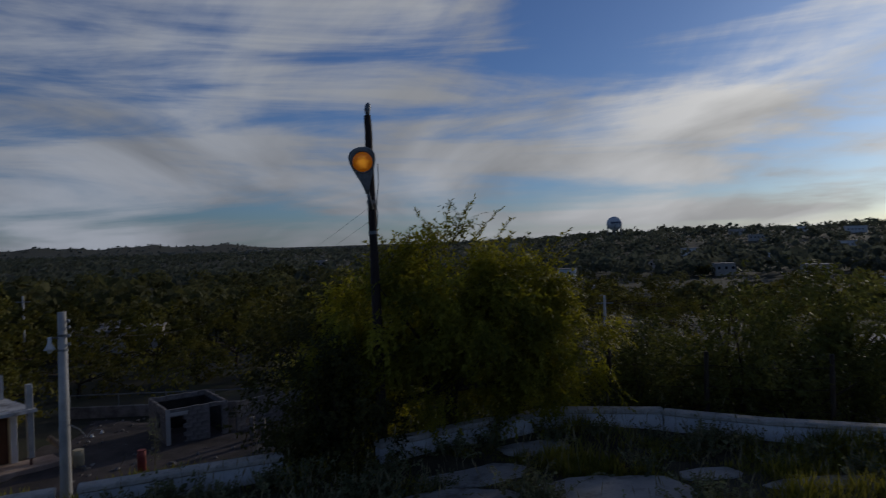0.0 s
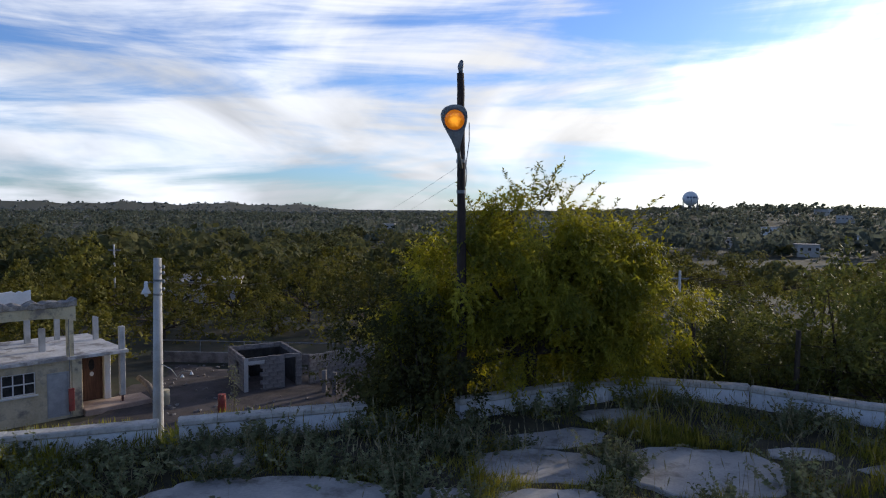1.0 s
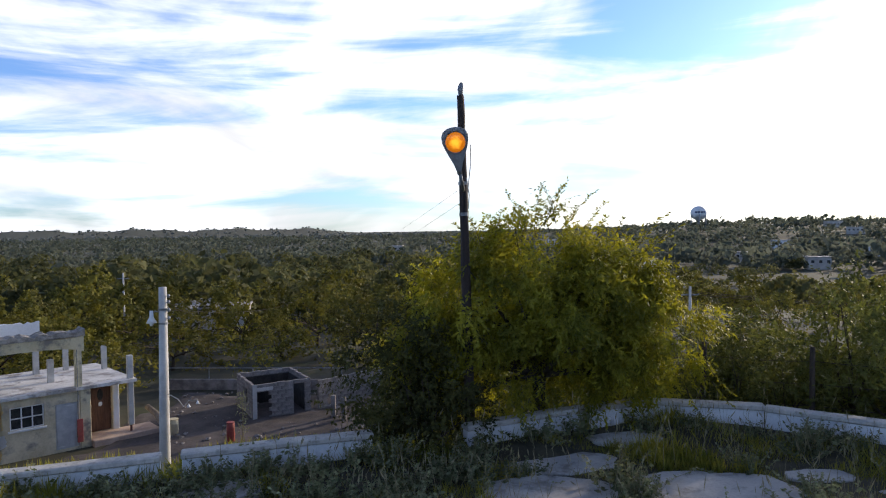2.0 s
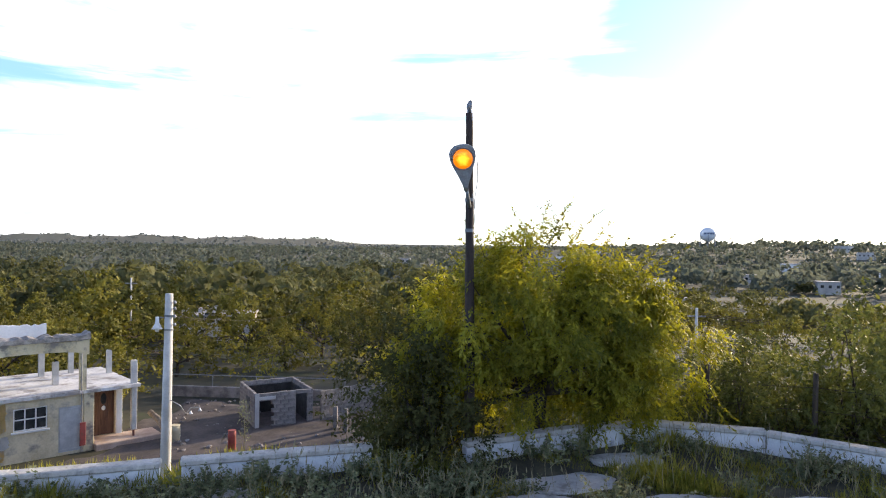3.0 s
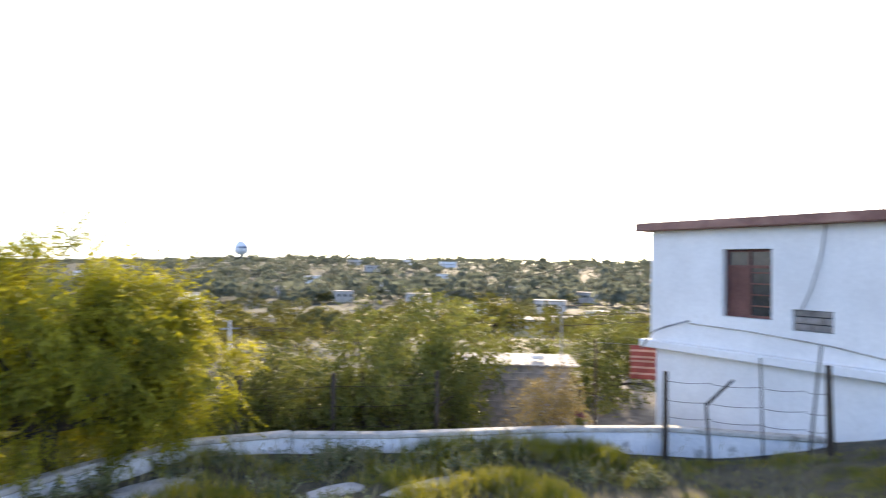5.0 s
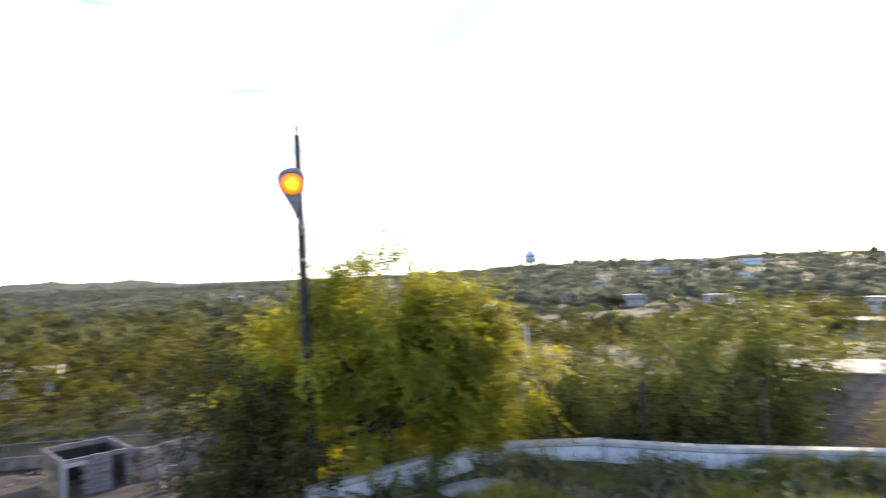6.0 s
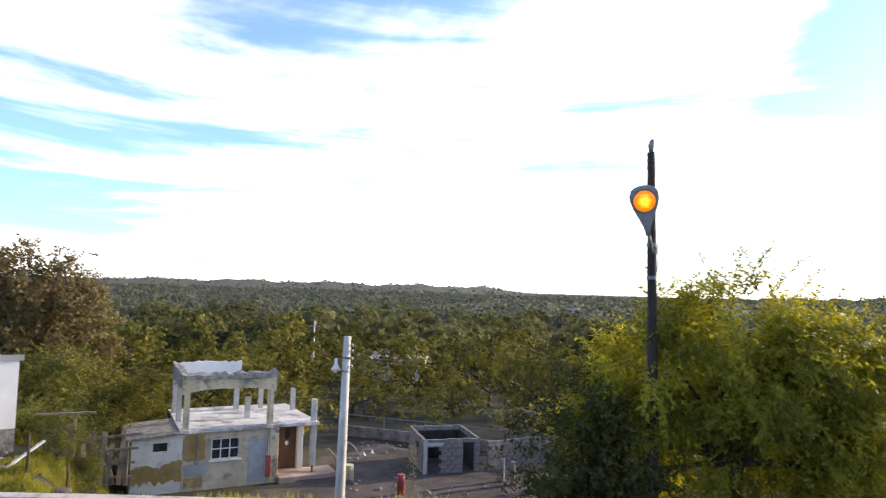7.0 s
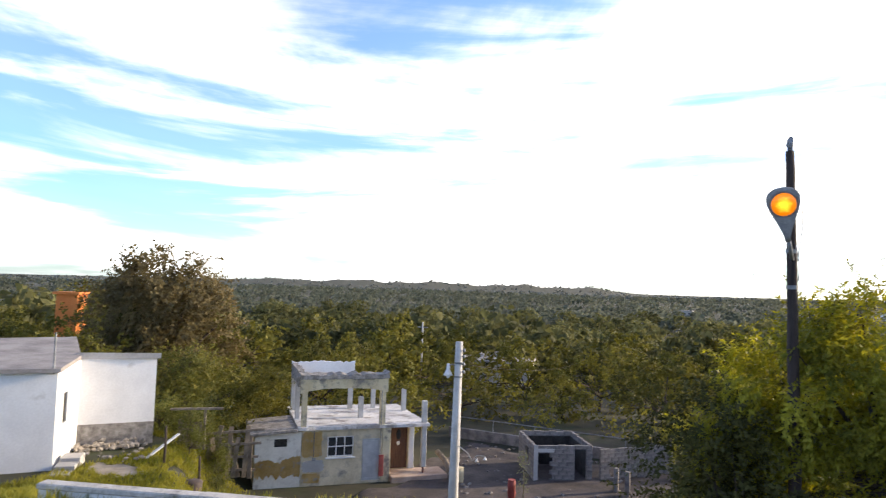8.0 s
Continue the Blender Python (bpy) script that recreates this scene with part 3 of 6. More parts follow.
    part("arm", bm, M_STEEL, t, smooth=True)
    for pts in ([(0.08, -0.30, 4.95), (0.085, -0.22, 4.7), (0.055, -0.14, 4.45), (0.04, -0.10, 4.30)], [(0.02, -0.11, 4.50), (0.06, -0.11, 4.25), (0.045, -0.10, 4.05)]):
        bm = bmesh.new()
        tube(bm, pts, 0.007, 5)
        part("cable", bm, M_COPING, t, "loose pale cable", True)
    for z in (4.40, 3.95):
        bm = bmesh.new()
        tube(bm, [(0.045 - 0.016 * z, 0, z), (0.045 - 0.016 * z, 0, z + 0.05)], 0.072, 12)
        part("clamp_band", bm, M_STEEL, t)


street_lamp()


def concrete_pole():
    t = thing("utility_pole", "slender pale concrete utility pole with lamp and insulators", "utility pole", pose(-7.31, 16.2, -5.2))
    bm = bmesh.new()
    tube(bm, [(-0.06, 0, -0.3), (-0.02, 0, 3.5), (0.02, 0, 7.32)], [0.165, 0.13, 0.095], 12)
    part("pole", bm, M_POLECONC, t, smooth=True)
    for z in (6.75, 6.4):
        bm = bmesh.new()
        tube(bm, [(0.018, 0, z), (0.018, 0, z + 0.05)], 0.112, 12)
        part("clamp_band", bm, M_STEEL, t)
    bm = bmesh.new()
    tube(bm, [(0, -0.05, 6.7), (-0.14, -0.1, 6.74), (-0.22, -0.12, 6.66)], 0.016, 6)
    part("lamp_arm", bm, M_STEEL, t, smooth=True)
    bm = bmesh.new()
    tube(bm, [(-0.22, -0.12, 6.75), (-0.22, -0.12, 6.6), (-0.22, -0.12, 6.52), (-0.22, -0.12, 6.45)], [0.04, 0.05, 0.09, 0.13], 12)
    sh = part("lamp_shade", bm, M_WHITE, t, "small white enamelled lamp shade", True)
    bm = bmesh.new()
    bmesh.ops.create_uvsphere(bm, u_segments=10, v_segments=8, radius=0.05, matrix=Matrix.Translation((-0.22, -0.12, 6.42)))
    part("bulb", bm, M_WHITE, sh, smooth=True)
    for z in (6.55, 6.75, 6.95, 7.1):
        bm = bmesh.new()
        tube(bm, [(0.12, -0.02, z), (0.17, -0.02, z)], 0.012, 5)
        tube(bm, [(0.17, -0.02, z - 0.04), (0.17, -0.02, z), (0.17, -0.02, z + 0.05)], [0.03, 0.045, 0.025], 8)
        part("insulator", bm, M_STEEL, t, smooth=True)
    bm = bmesh.new()
    tube(bm, [(0.05, -0.03, 4.7), (0.35, -0.05, 4.55), (0.5, -0.05, 4.35), (0.62, -0.05, 4.5), (0.85, -0.05, 4.52)], 0.012, 5)
    part("loose_wire", bm, M_COPING, t, smooth=True)
    for x, z in ((0.62, 4.42), (0.85, 4.5)):
        bm = bmesh.new()
        tube(bm, [(x, -0.05, z), (x, -0.05, z - 0.04), (x, -0.05, z - 0.07)], [0.015, 0.03, 0.05], 10)
        part("small_lamp", bm, M_WHITE, t, smooth=True)


concrete_pole()


def wire(p0, p1, sag, r, label, name="overhead_wire"):
    bm = bmesh.new()
    p0, p1 = Vector(p0), Vector(p1)
    tube(bm, [p0.lerp(p1, k / 14) - Vector((0, 0, sag * 4 * (k / 14) * (1 - k / 14))) for k in range(15)], r, 5)
    tagged(part(name, bm, M_POLEWOOD, smooth=True), label, "wire", "overhead wires")


wire((0.10, 10.55, 4.10), (-11.0, 62.0, 1.5), 0.5, 0.0022, "thin wire running from the lamp pole over the valley")
wire((0.10, 10.55, 3.88), (-11.6, 62.0, 0.6), 0.6, 0.0022, "thin wire running from the lamp pole over the valley")
wire((-7.16, 16.2, 1.75), (-17.0, 44.0, -1.2), 0.5, 0.006, "sagging wire from the concrete pole to the houses")
wire((-7.16, 16.2, 1.55), (-14.0, 60.0, -2.2), 0.6, 0.006, "sagging wire from the concrete pole to the houses")

# ---- things on the terrace ----
SLABS = [(1.45, 9.78, 0.88, 0.50), (1.24, 8.62, 0.95, 0.58), (3.34, 8.50, 1.08, 0.84), (2.65, 10.75, 0.60, 0.36), (-2.05, 7.40, 1.45, 0.62), (-0.08, 7.45, 0.42, 0.45),
         (-3.10, 8.50, 0.55, 0.32), (4.95, 9.15, 0.45, 0.22), (1.2, 7.35, 0.7, 0.45), (-5.2, 6.6, 1.1, 0.55), (3.2, 6.5, 1.1, 0.7), (6.3, 8.6, 0.8, 0.22)]


def inside_slab(x, y, grow=0.0):
    hit = np.zeros(np.shape(x), bool)
    for cx, cy, rx, ry in SLABS:
        hit |= (np.abs((x - cx) / (rx + grow)) ** 2.6 + np.abs((y - cy) / (ry + grow)) ** 2.6) < 1
    return hit


def make_slabs():
    rng = np.random.default_rng(3)
    for cx, cy, rx, ry in SLABS:
        bm = bmesh.new()
        n = 44
        lift = float(rise(cx, cy)) + rng.uniform(0.015, 0.05)
        ph = rng.uniform(0, 6, 3)
        rings = []
        for inset, z in ((0.0, -0.2), (0.0, lift - 0.012), (0.02, lift)):
            ring = []
            for k in range(n):
                a = k * math.tau / n
                c, s = math.cos(a), math.sin(a)
                q = 1.0 / (abs(c) ** 2.6 + abs(s) ** 2.6) ** (1 / 2.6)
                q *= 1 + 0.05 * math.sin(3 * a + ph[0]) + 0.04 * math.sin(7 * a + ph[1]) + 0.025 * math.sin(15 * a + ph[2])
                ring.append(bm.verts.new((cx + (rx * q - inset) * c, cy + (ry * q - inset) * s, z)))
            rings.append(ring)
        for r0, r1 in zip(rings, rings[1:]):
            for k in range(n):
                bm.faces.new((r0[k], r0[(k + 1) % n], r1[(k + 1) % n], r1[k]))
        bm.faces.new(rings[-1])
        part("slab", bm, M_SLAB, TERRACE, "broken weathered concrete slab")


make_slabs()


def grass():
    rng = np.random.default_rng(8)
    n = 340000
    deg, r = rng.uniform(-56, 78, n), np.sqrt(rng.uniform(6.3 ** 2, 13.2 ** 2, n))
    a = np.radians(deg)
    x, y = r * np.sin(a), r * np.cos(a)
    rw = np.interp(a, _az, _rw, left=13, right=14.5)
    lump = np.array([noise.noise((px * 0.9, py * 0.9, 3.1)) + 0.5 * noise.noise((px * 3.1, py * 3.1, 7.7)) for px, py in zip(x.tolist(), y.tolist())])
    dist = np.where(inside_slab(x, y, -0.03), 0.0, 1.0)
    keep = (r < rw - 0.12) & (dist > 0) & (rng.random(n) < np.clip(0.30 + 1.3 * lump, 0.06, 1))
    x, y, a, r, rw, lump, deg = (v[keep] for v in (x, y, a, r, rw, lump, deg))
    n = len(x)
    tall = 0.06 + 0.18 * np.clip(lump + 0.15, 0, 1) + 0.20 * np.exp(-((x - 3.5) ** 2 + (y - 10.3) ** 2) / 0.6) + 0.30 * np.exp(-((x - 0.75) ** 2 + (y - 9.9) ** 2) / 0.16)
    tall += 0.14 * np.exp(-(rw - r) / 0.5) * (deg < -5) + 0.10 * smooth01(deg, 26, 36) - 0.12 * smooth01(deg, 44, 52) + 0.16 * np.exp(-((x - 9.3) ** 2 + (y - 7.6) ** 2) / 1.0)
    h = np.maximum(tall, 0.06) * rng.uniform(0.3, 1.6, n)
    base = np.stack([x, y, rise(x, y) - 0.03], -1)
    lean = rng.normal(size=(n, 3)) * 0.35
    lean[:, 2] = 1
    lean = unit(lean)
    ob = quads("grass", leaf_quads(rng, base, lean, h, np.clip(h * 0.024, 0.0035, 0.009)), M_GRASS)
    tagged(ob, "tall unkempt grass between the slabs", "grass", kind="stuff")
    # seed stalks
    m = 1500
    deg, r = rng.uniform(-20, 66, m), np.sqrt(rng.uniform(7.0 ** 2, 12.0 ** 2, m))
    a = np.radians(deg)
    x, y = r * np.sin(a), r * np.cos(a)
    ok = (r < np.interp(a, _az, _rw) - 0.1) & ~inside_slab(x, y, -0.05)
    x, y = x[ok], y[ok]
    base = np.stack([x, y, rise(x, y)], -1)
    lean = unit(np.concatenate([rng.normal(size=(len(x), 2)) * 0.22, np.ones((len(x), 1))], 1))
    hh = rng.uniform(0.3, 0.75, len(x))
    q1 = leaf_quads(rng, base, lean, hh, np.full(len(x), 0.0035))
    q2 = leaf_quads(rng, base + lean * hh[:, None] * 0.8, unit(lean + rng.normal(size=lean.shape) * 0.2), hh * 0.28, np.full(len(x), 0.009))
    tagged(quads("dry_grass_stalks", np.concatenate([q1, q2]), M_STRAW), "dry straw-coloured grass stalks with seed heads", "grass", kind="stuff")


grass()


def weeds():
    rng = np.random.default_rng(15)
    protos = []
    for k in range(4):
        t = thing("weed_clump", "grey-green leafy weed clump growing between slabs", "weed", pose(0, 0, 0), "weeds on the terrace")
        stems = bmesh.new()
        bases, ways, lens = [], [], []
        for j in range(26):
            b = rng.normal(0, 0.12, 2)
            h = rng.uniform(0.18, 0.42)
            tip = Vector((b[0] * 2.2 + rng.normal(0, 0.04), b[1] * 2.2 + rng.normal(0, 0.04), h))
            tube(stems, [(b[0], b[1], -0.05), (b[0] * 1.6, b[1] * 1.6, h * 0.5), tip], [0.004, 0.0035, 0.002], 4)
            for q in range(15):
                s = 0.2 + 0.8 * q / 14
                p = Vector((b[0], b[1], 0)).lerp(tip, s)
                bases.append(p[:])
                an = rng.uniform(0, math.tau)
                ways.append((math.cos(an), math.sin(an), rng.uniform(-0.3, 0.7)))
                lens.append(rng.uniform(0.05, 0.095) * (1.2 - 0.5 * s))
        part("stem", stems, M_STRAW, t)
        quads("foliage", leaf_quads(rng, np.array(bases), np.array(ways), np.array(lens), np.array(lens) * 0.3), M_WEED, t)
        protos.append(t)
    spots = [(-4.6, 8.2), (-5.4, 8.0), (-6.0, 7.7), (-3.2, 8.7), (-2.6, 8.95), (-1.9, 9.1), (-1.4, 9.3), (-6.8, 7.4), (-7.6, 7.2), (-5.0, 7.3), (-4.4, 7.7), (-3.8, 7.6), (-0.9, 9.5), (0.2, 9.7), (2.0, 10.7), (3.0, 10.9), (3.9, 10.9), (4.6, 10.6), (5.4, 10.2), (5.9, 9.9), (6.6, 9.4), (7.4, 9.2), (8.2, 8.7), (-0.55, 8.75), (-0.2, 8.95), (0.15, 9.2), (-0.9, 8.6), (-1.5, 8.2), (-1.9, 8.35), (-1.2, 8.3), (-2.4, 8.5), (-0.7, 8.15), (-2.9, 8.0), (0.3, 8.9), (2.2, 8.35), (2.45, 8.6), (2.1, 8.7),
             (-0.5, 7.6), (-0.6, 7.9), (0.3, 7.5), (1.9, 7.7), (4.3, 7.8), (4.6, 8.6), (1.3, 10.4), (0.9, 9.3), (-3.6, 8.15), (-4.2, 8.0), (-5.0, 7.6), (-6.3, 7.4), (5.2, 9.9), (7.0, 8.8), (8.6, 7.4), (4.1, 9.5),
             (-1.0, 9.3), (-2.2, 9.0), (-3.3, 8.5), (6.0, 9.3), (9.3, 6.6), (3.2, 7.4), (2.3, 7.0)]
    for k, (x, y) in enumerate(spots):
        m = pose(x, y, float(rise(x, y)) - 0.02, 0, 0, rng.uniform(0, 360))
        o = protos[k] if k < 4 else copy_thing(protos[k % 4], m)
        o.matrix_basis = m
        s = rng.uniform(0.7, 1.15)
        o.scale = (s, s, s)


weeds()

# ---- trees and shrubs near the parapet ----
BIG = [(0.0, 0.0, 3.0, 1.35, 1.2, 1.05), (1.0, 0.2, 2.75, 1.2, 1.1, 0.95), (-0.95, 0.0, 2.75, 1.05, 1.0, 1.05), (0.3, -0.1, 2.1, 1.7, 1.1, 0.9), (1.85, 0.1, 2.1, 0.95, 0.9, 0.95), (2.2, 0.0, 1.65, 0.6, 0.6, 0.55),
       (-1.3, 0.0, 1.7, 1.0, 0.8, 0.95), (-0.5, 0.1, 3.75, 0.75, 0.6, 0.45), (0.5, 0.1, 3.95, 0.8, 0.5, 0.4), (1.4, 0.0, 1.5, 1.0, 0.7, 0.7), (-1.7, 0.1, 1.0, 0.8, 0.6, 0.8), (-1.9, 0.1, 2.0, 0.75, 0.7, 0.8), (1.3, 0.2, 3.35, 0.6, 0.5, 0.42)]
WILLOW = tree("willow_tree", "bushy yellow-green willow-like tree behind the parapet", (1.36, 11.4, -0.55), BIG, 9800, 11, 0.34, 0.088, 0.18, 0.65, M_LEAF_A, 0.15, (0.05, 0, 1.5), 16, 5, 0.58, "", 34, 0.13)


def willow_shoots():
    """Loose leafy rods that stand out of the crown, and sprays that hang from its side."""
    rng = np.random.default_rng(6)
    rods = bmesh.new()
    base, way, ln = [], [], []
    roots = [(-0.95, 3.9, -0.25, 0.75), (-0.7, 4.0, 0.1, 0.6), (-0.25, 4.1, -0.15, 0.8), (0.0, 4.1, 0.05, 1.0), (0.12, 4.15, 0.25, 0.85), (0.35, 4.2, -0.1, 0.75), (0.45, 4.1, 0.55, 0.8), (0.75, 4.0, 0.45, 0.7), (1.0, 3.9, 0.1, 0.5), (1.35, 3.8, 0.1, 0.6), (1.65, 3.75, 0.5, 0.75), (1.8, 3.7, 0.85, 0.6), (-1.2, 3.5, -0.35, 0.6), (-0.5, 4.05, 0.3, 0.55)]
    roots += [(x + rng.normal(0, 0.12), z - rng.uniform(0.0, 0.25), lean + rng.normal(0, 0.2), l * rng.uniform(0.4, 0.8)) for x, z, lean, l in roots * 2]
    roots = [(x, z - 0.12, lean * 1.2, l * 0.98) for x, z, lean, l in roots]
    hang = [(2.55, 1.9, 0.55, -0.7), (2.3, 1.4, 0.3, -0.6), (1.9, 1.0, 0.2, -0.6), (1.5, 0.9, 0.15, -0.5), (2.75, 1.5, 0.5, -0.5), (0.6, 1.1, 0.1, -0.6), (2.5, 2.4, 0.7, -0.3), (0.1, 0.9, 0.0, -0.6)]
    for x, z, lean, l in roots + hang:
        y = rng.uniform(-0.25, 0.25) if l > 0 else rng.uniform(-0.9, -0.4)
        p0, n = Vector((x, y, z)), 9
        pts = []
        for k in range(n):
            q = k / (n - 1)
            pts.append(p0 + Vector((lean * abs(l) * q + 0.10 * q * q * math.copysign(1, lean), rng.normal(0, 0.02), l * q - 0.16 * l * q * q)))
        tube(rods, pts, [0.007 - 0.005 * k / (n - 1) for k in range(n)], 5)
        m = int(44 * abs(l)) + 14
        for k in range(m):
            q = 0.1 + 0.9 * k / m
            i = min(int(q * (n - 1)), n - 2)
            p = pts[i].lerp(pts[i + 1], q * (n - 1) - i)
            d = (pts[i + 1] - pts[i]).normalized()
            an = rng.uniform(0, math.tau)
            base.append(p[:])
            way.append((d.x * 0.7 + math.cos(an), d.y * 0.7 + math.sin(an), d.z * 0.7 + rng.uniform(-0.5, 0.3)))
            ln.append(rng.uniform(0.05, 0.10))
    tagged(part("shoot_brush", rods, M_BARK, WILLOW, "thin bare rods above the crown", True), kind="stuff")
    quads("loose_shoot", leaf_quads(rng, np.array(base), np.array(way), np.array(ln), np.array(ln) * 0.17), M_LEAF_A, WILLOW)


willow_shoots()
tree("dark_shrub", "dense shrub in the gap of the parapet, leaf colour darkened for shade", (-0.52, 10.15, -0.4), [(0, 0, 0.9, 0.85, 0.7, 0.9), (0.5, 0.1, 0.7, 0.6, 0.6, 0.7), (-0.6, 0.3, 1.3, 0.8, 0.7, 0.8), (-0.3, 0.6, 2.0, 0.9, 0.8, 0.7)],
     1700, 9, 0.26, 0.075, 0.25, 0.2, M_LEAF_SHADE, 0.06, (0, 0, 0.3), 10, 9, 0.4, "", 10, 0.12)
SHRUB = [(0, 0, 1.5, 0.9, 0.8, 0.8), (0.7, 0.2, 1.1, 0.8, 0.7, 0.8), (-0.7, 0, 1.2, 0.8, 0.7, 0.9), (0.1, 0, 0.6, 1.1, 0.8, 0.6)]


def shrubs():
    rng = np.random.default_rng(31)
    protos = [tree("shrub", "thin olive-green shrub on the slope behind the parapet", (0, 0, 0), [(b[0] * s, b[1], b[2] * z, b[3], b[4], b[5]) for b in SHRUB], 560, 9, 0.34, 0.095, 0.2, 0.3, M_LEAF_D, 0.05, (0, 0, 0.4), 9, 40 + k, 0.25, "slope shrubs", 9, 0.16)
              for k, (s, z) in enumerate(((1.0, 1.0), (1.25, 0.85), (0.8, 1.2)))]
    spots = [(3.9, 13.6, 1.0), (4.9, 14.2, 1.1), (5.8, 13.4, 1.1), (6.7, 13.9, 1.15), (6.2, 12.6, 0.9), (7.4, 12.7, 1.15), (8.2, 13.4, 1.2), (8.0, 11.9, 1.0), (5.2, 12.6, 0.85), (9.6, 12.6, 1.0), (4.6, 16.0, 1.2),
             (6.6, 16.4, 1.25), (8.8, 15.8, 1.3), (10.6, 15.6, 1.2), (-0.3, 13.6, 1.1), (0.6, 14.6, 1.25), (-18.6, 19.6, 0.55), (-19.8, 20.9, 0.6), (-21.0, 22.2, 0.7), (-17.4, 18.6, 0.45), (-22.6, 23.4, 0.9), (-20.6, 20.2, 0.95), (-22.0, 21.4, 1.0), (-23.5, 22.6, 1.1), (-21.8, 19.7, 0.7), (-24.5, 24.5, 1.2), (-19.3, 18.9, 0.6), (2.6, 14.8, 1.2)]
    for k, (x, y, s) in enumerate(spots):
        m = pose(x, y, float(height(x, y)), 0, 0, rng.uniform(0, 360))
        o = protos[k] if k < 3 else copy_thing(protos[k % 3], m)
        o.matrix_basis = m
        o.scale = (s, s, s * rng.uniform(0.9, 1.15))


shrubs()
tree("mulberry_tree", "leafy green tree in front of the block shed", (9.9, 13.9, -2.0), [(0, 0, 3.4, 1.3, 1.1, 0.9), (1.1, -0.1, 3.2, 1.0, 0.9, 0.9), (-1.1, 0, 2.8, 1.1, 1.0, 1.0), (0.2, -0.3, 2.3, 1.4, 1.0, 0.9), (1.7, -0.3, 2.7, 0.7, 0.7, 0.6), (0.3, 0, 4.1, 0.8, 0.7, 0.5)],
     1250, 10, 0.42, 0.12, 0.26, 0.35, M_LEAF_D, 0.12, (0, 0, 1.4), 14, 17, 0.45, "", 12, 0.18)
tree("dry_bush", "small dry brownish bush beside the parapet", (9.75, 9.3, -0.9), [(0, 0, 1.75, 0.55, 0.5, 0.55), (0.35, 0, 1.45, 0.45, 0.4, 0.4), (-0.4, 0, 1.5, 0.4, 0.4, 0.4)], 620, 8, 0.3, 0.065, 0.22, 0.1, M_LEAF_C, 0.03, (0, 0, 0.7), 12, 18, 0.0, "", 9, 0.14)


def fence_post(name, label, p0, p1, r, group):
    bm = bmesh.new()
    p0, p1 = Vector(p0), Vector(p1)
    mid = p0.lerp(p1, 0.5) + Vector((0.02, 0.01, 0))
    tube(bm, [p0, mid, p1], [r, r * 0.92, r * 0.8], 8)
    t = thing(name, label, "fence post", None, group)
    part("post", bm, M_BARK, t, smooth=True)
    return t


for x, y, lx in ((4.55, 12.6, 0.1), (6.3, 12.0, 0.04), (2.9, 13.1, -0.12), (8.3, 11.2, 0.0)):
    z = float(height(x, y))
    fence_post("fence_post", "weathered wooden post of an old wire fence", (x, y, z - 0.2), (x + lx, y, z + 1.75), 0.055, "slope fence")
for k in range(3):
    for a, b in (((2.8, 13.1), (4.6, 12.6)), ((4.6, 12.6), (6.33, 12.0)), ((6.33, 12.0), (8.3, 11.2))):
        wire((*a, float(height(*a)) + 0.7 + 0.4 * k), (*b, float(height(*b)) + 0.7 + 0.4 * k), 0.04, 0.006, "rusty strand of fence wire between old posts", "fence_wire")
YARD = [((10.80, 7.48, -0.5), (10.80, 7.48, 1.57), 0.055), ((11.17, 6.78, -0.3), (11.10, 6.85, 1.05), 0.03), ((11.10, 6.85, 1.03), (11.42, 6.52, 1.50), 0.028), ((11.60, 6.05, -0.3), (11.55, 6.10, 1.93), 0.02),
        ((11.90, 5.48, -0.2), (12.02, 5.30, 2.20), 0.024), ((12.10, 5.16, -0.2), (12.05, 5.20, 1.88), 0.065)]
for p0, p1, r in YARD:
    fence_post("fence_post", "crooked wooden post of a barbed wire fence", p0, p1, r, "yard fence")
for z in (0.75, 1.05, 1.40):
    for a, b in ((0, 1), (1, 3), (3, 4), (4, 5)):
        pa, pb = YARD[a][0], YARD[b][0]
        wire((pa[0], pa[1], z), (pb[0], pb[1], z + 0.03), 0.03, 0.005, "sagging strand of barbed wire", "fence_wire")
def cells(bm, u0, u1, z0, z1, y0, y1, openings):
    """An upright wall of boxes round rectangular openings (u0, u1, z0, z1)."""
    us = sorted({u0, u1, *[v for o in openings for v in o[:2] if u0 < v < u1]})
    zs = sorted({z0, z1, *[v for o in openings for v in o[2:] if z0 < v < z1]})
    for a, b in zip(us, us[1:]):
        for c, d in zip(zs, zs[1:]):
            mu, mz = (a + b) / 2, (c + d) / 2
            if not any(o[0] < mu < o[1] and o[2] < mz < o[3] for o in openings):
                box(bm, a, b, y0, y1, c, d)
    bmesh.ops.remove_doubles(bm, verts=bm.verts[:], dist=0.0005)
    bm.verts.index_update()
    seen = {}
    for f in bm.faces[:]:
        seen.setdefault(tuple(sorted(v.index for v in f.verts)), []).append(f)
    dup = [f for fs in seen.values() if len(fs) > 1 for f in fs]
    bmesh.ops.delete(bm, geom=dup, context="FACES")
    return bm




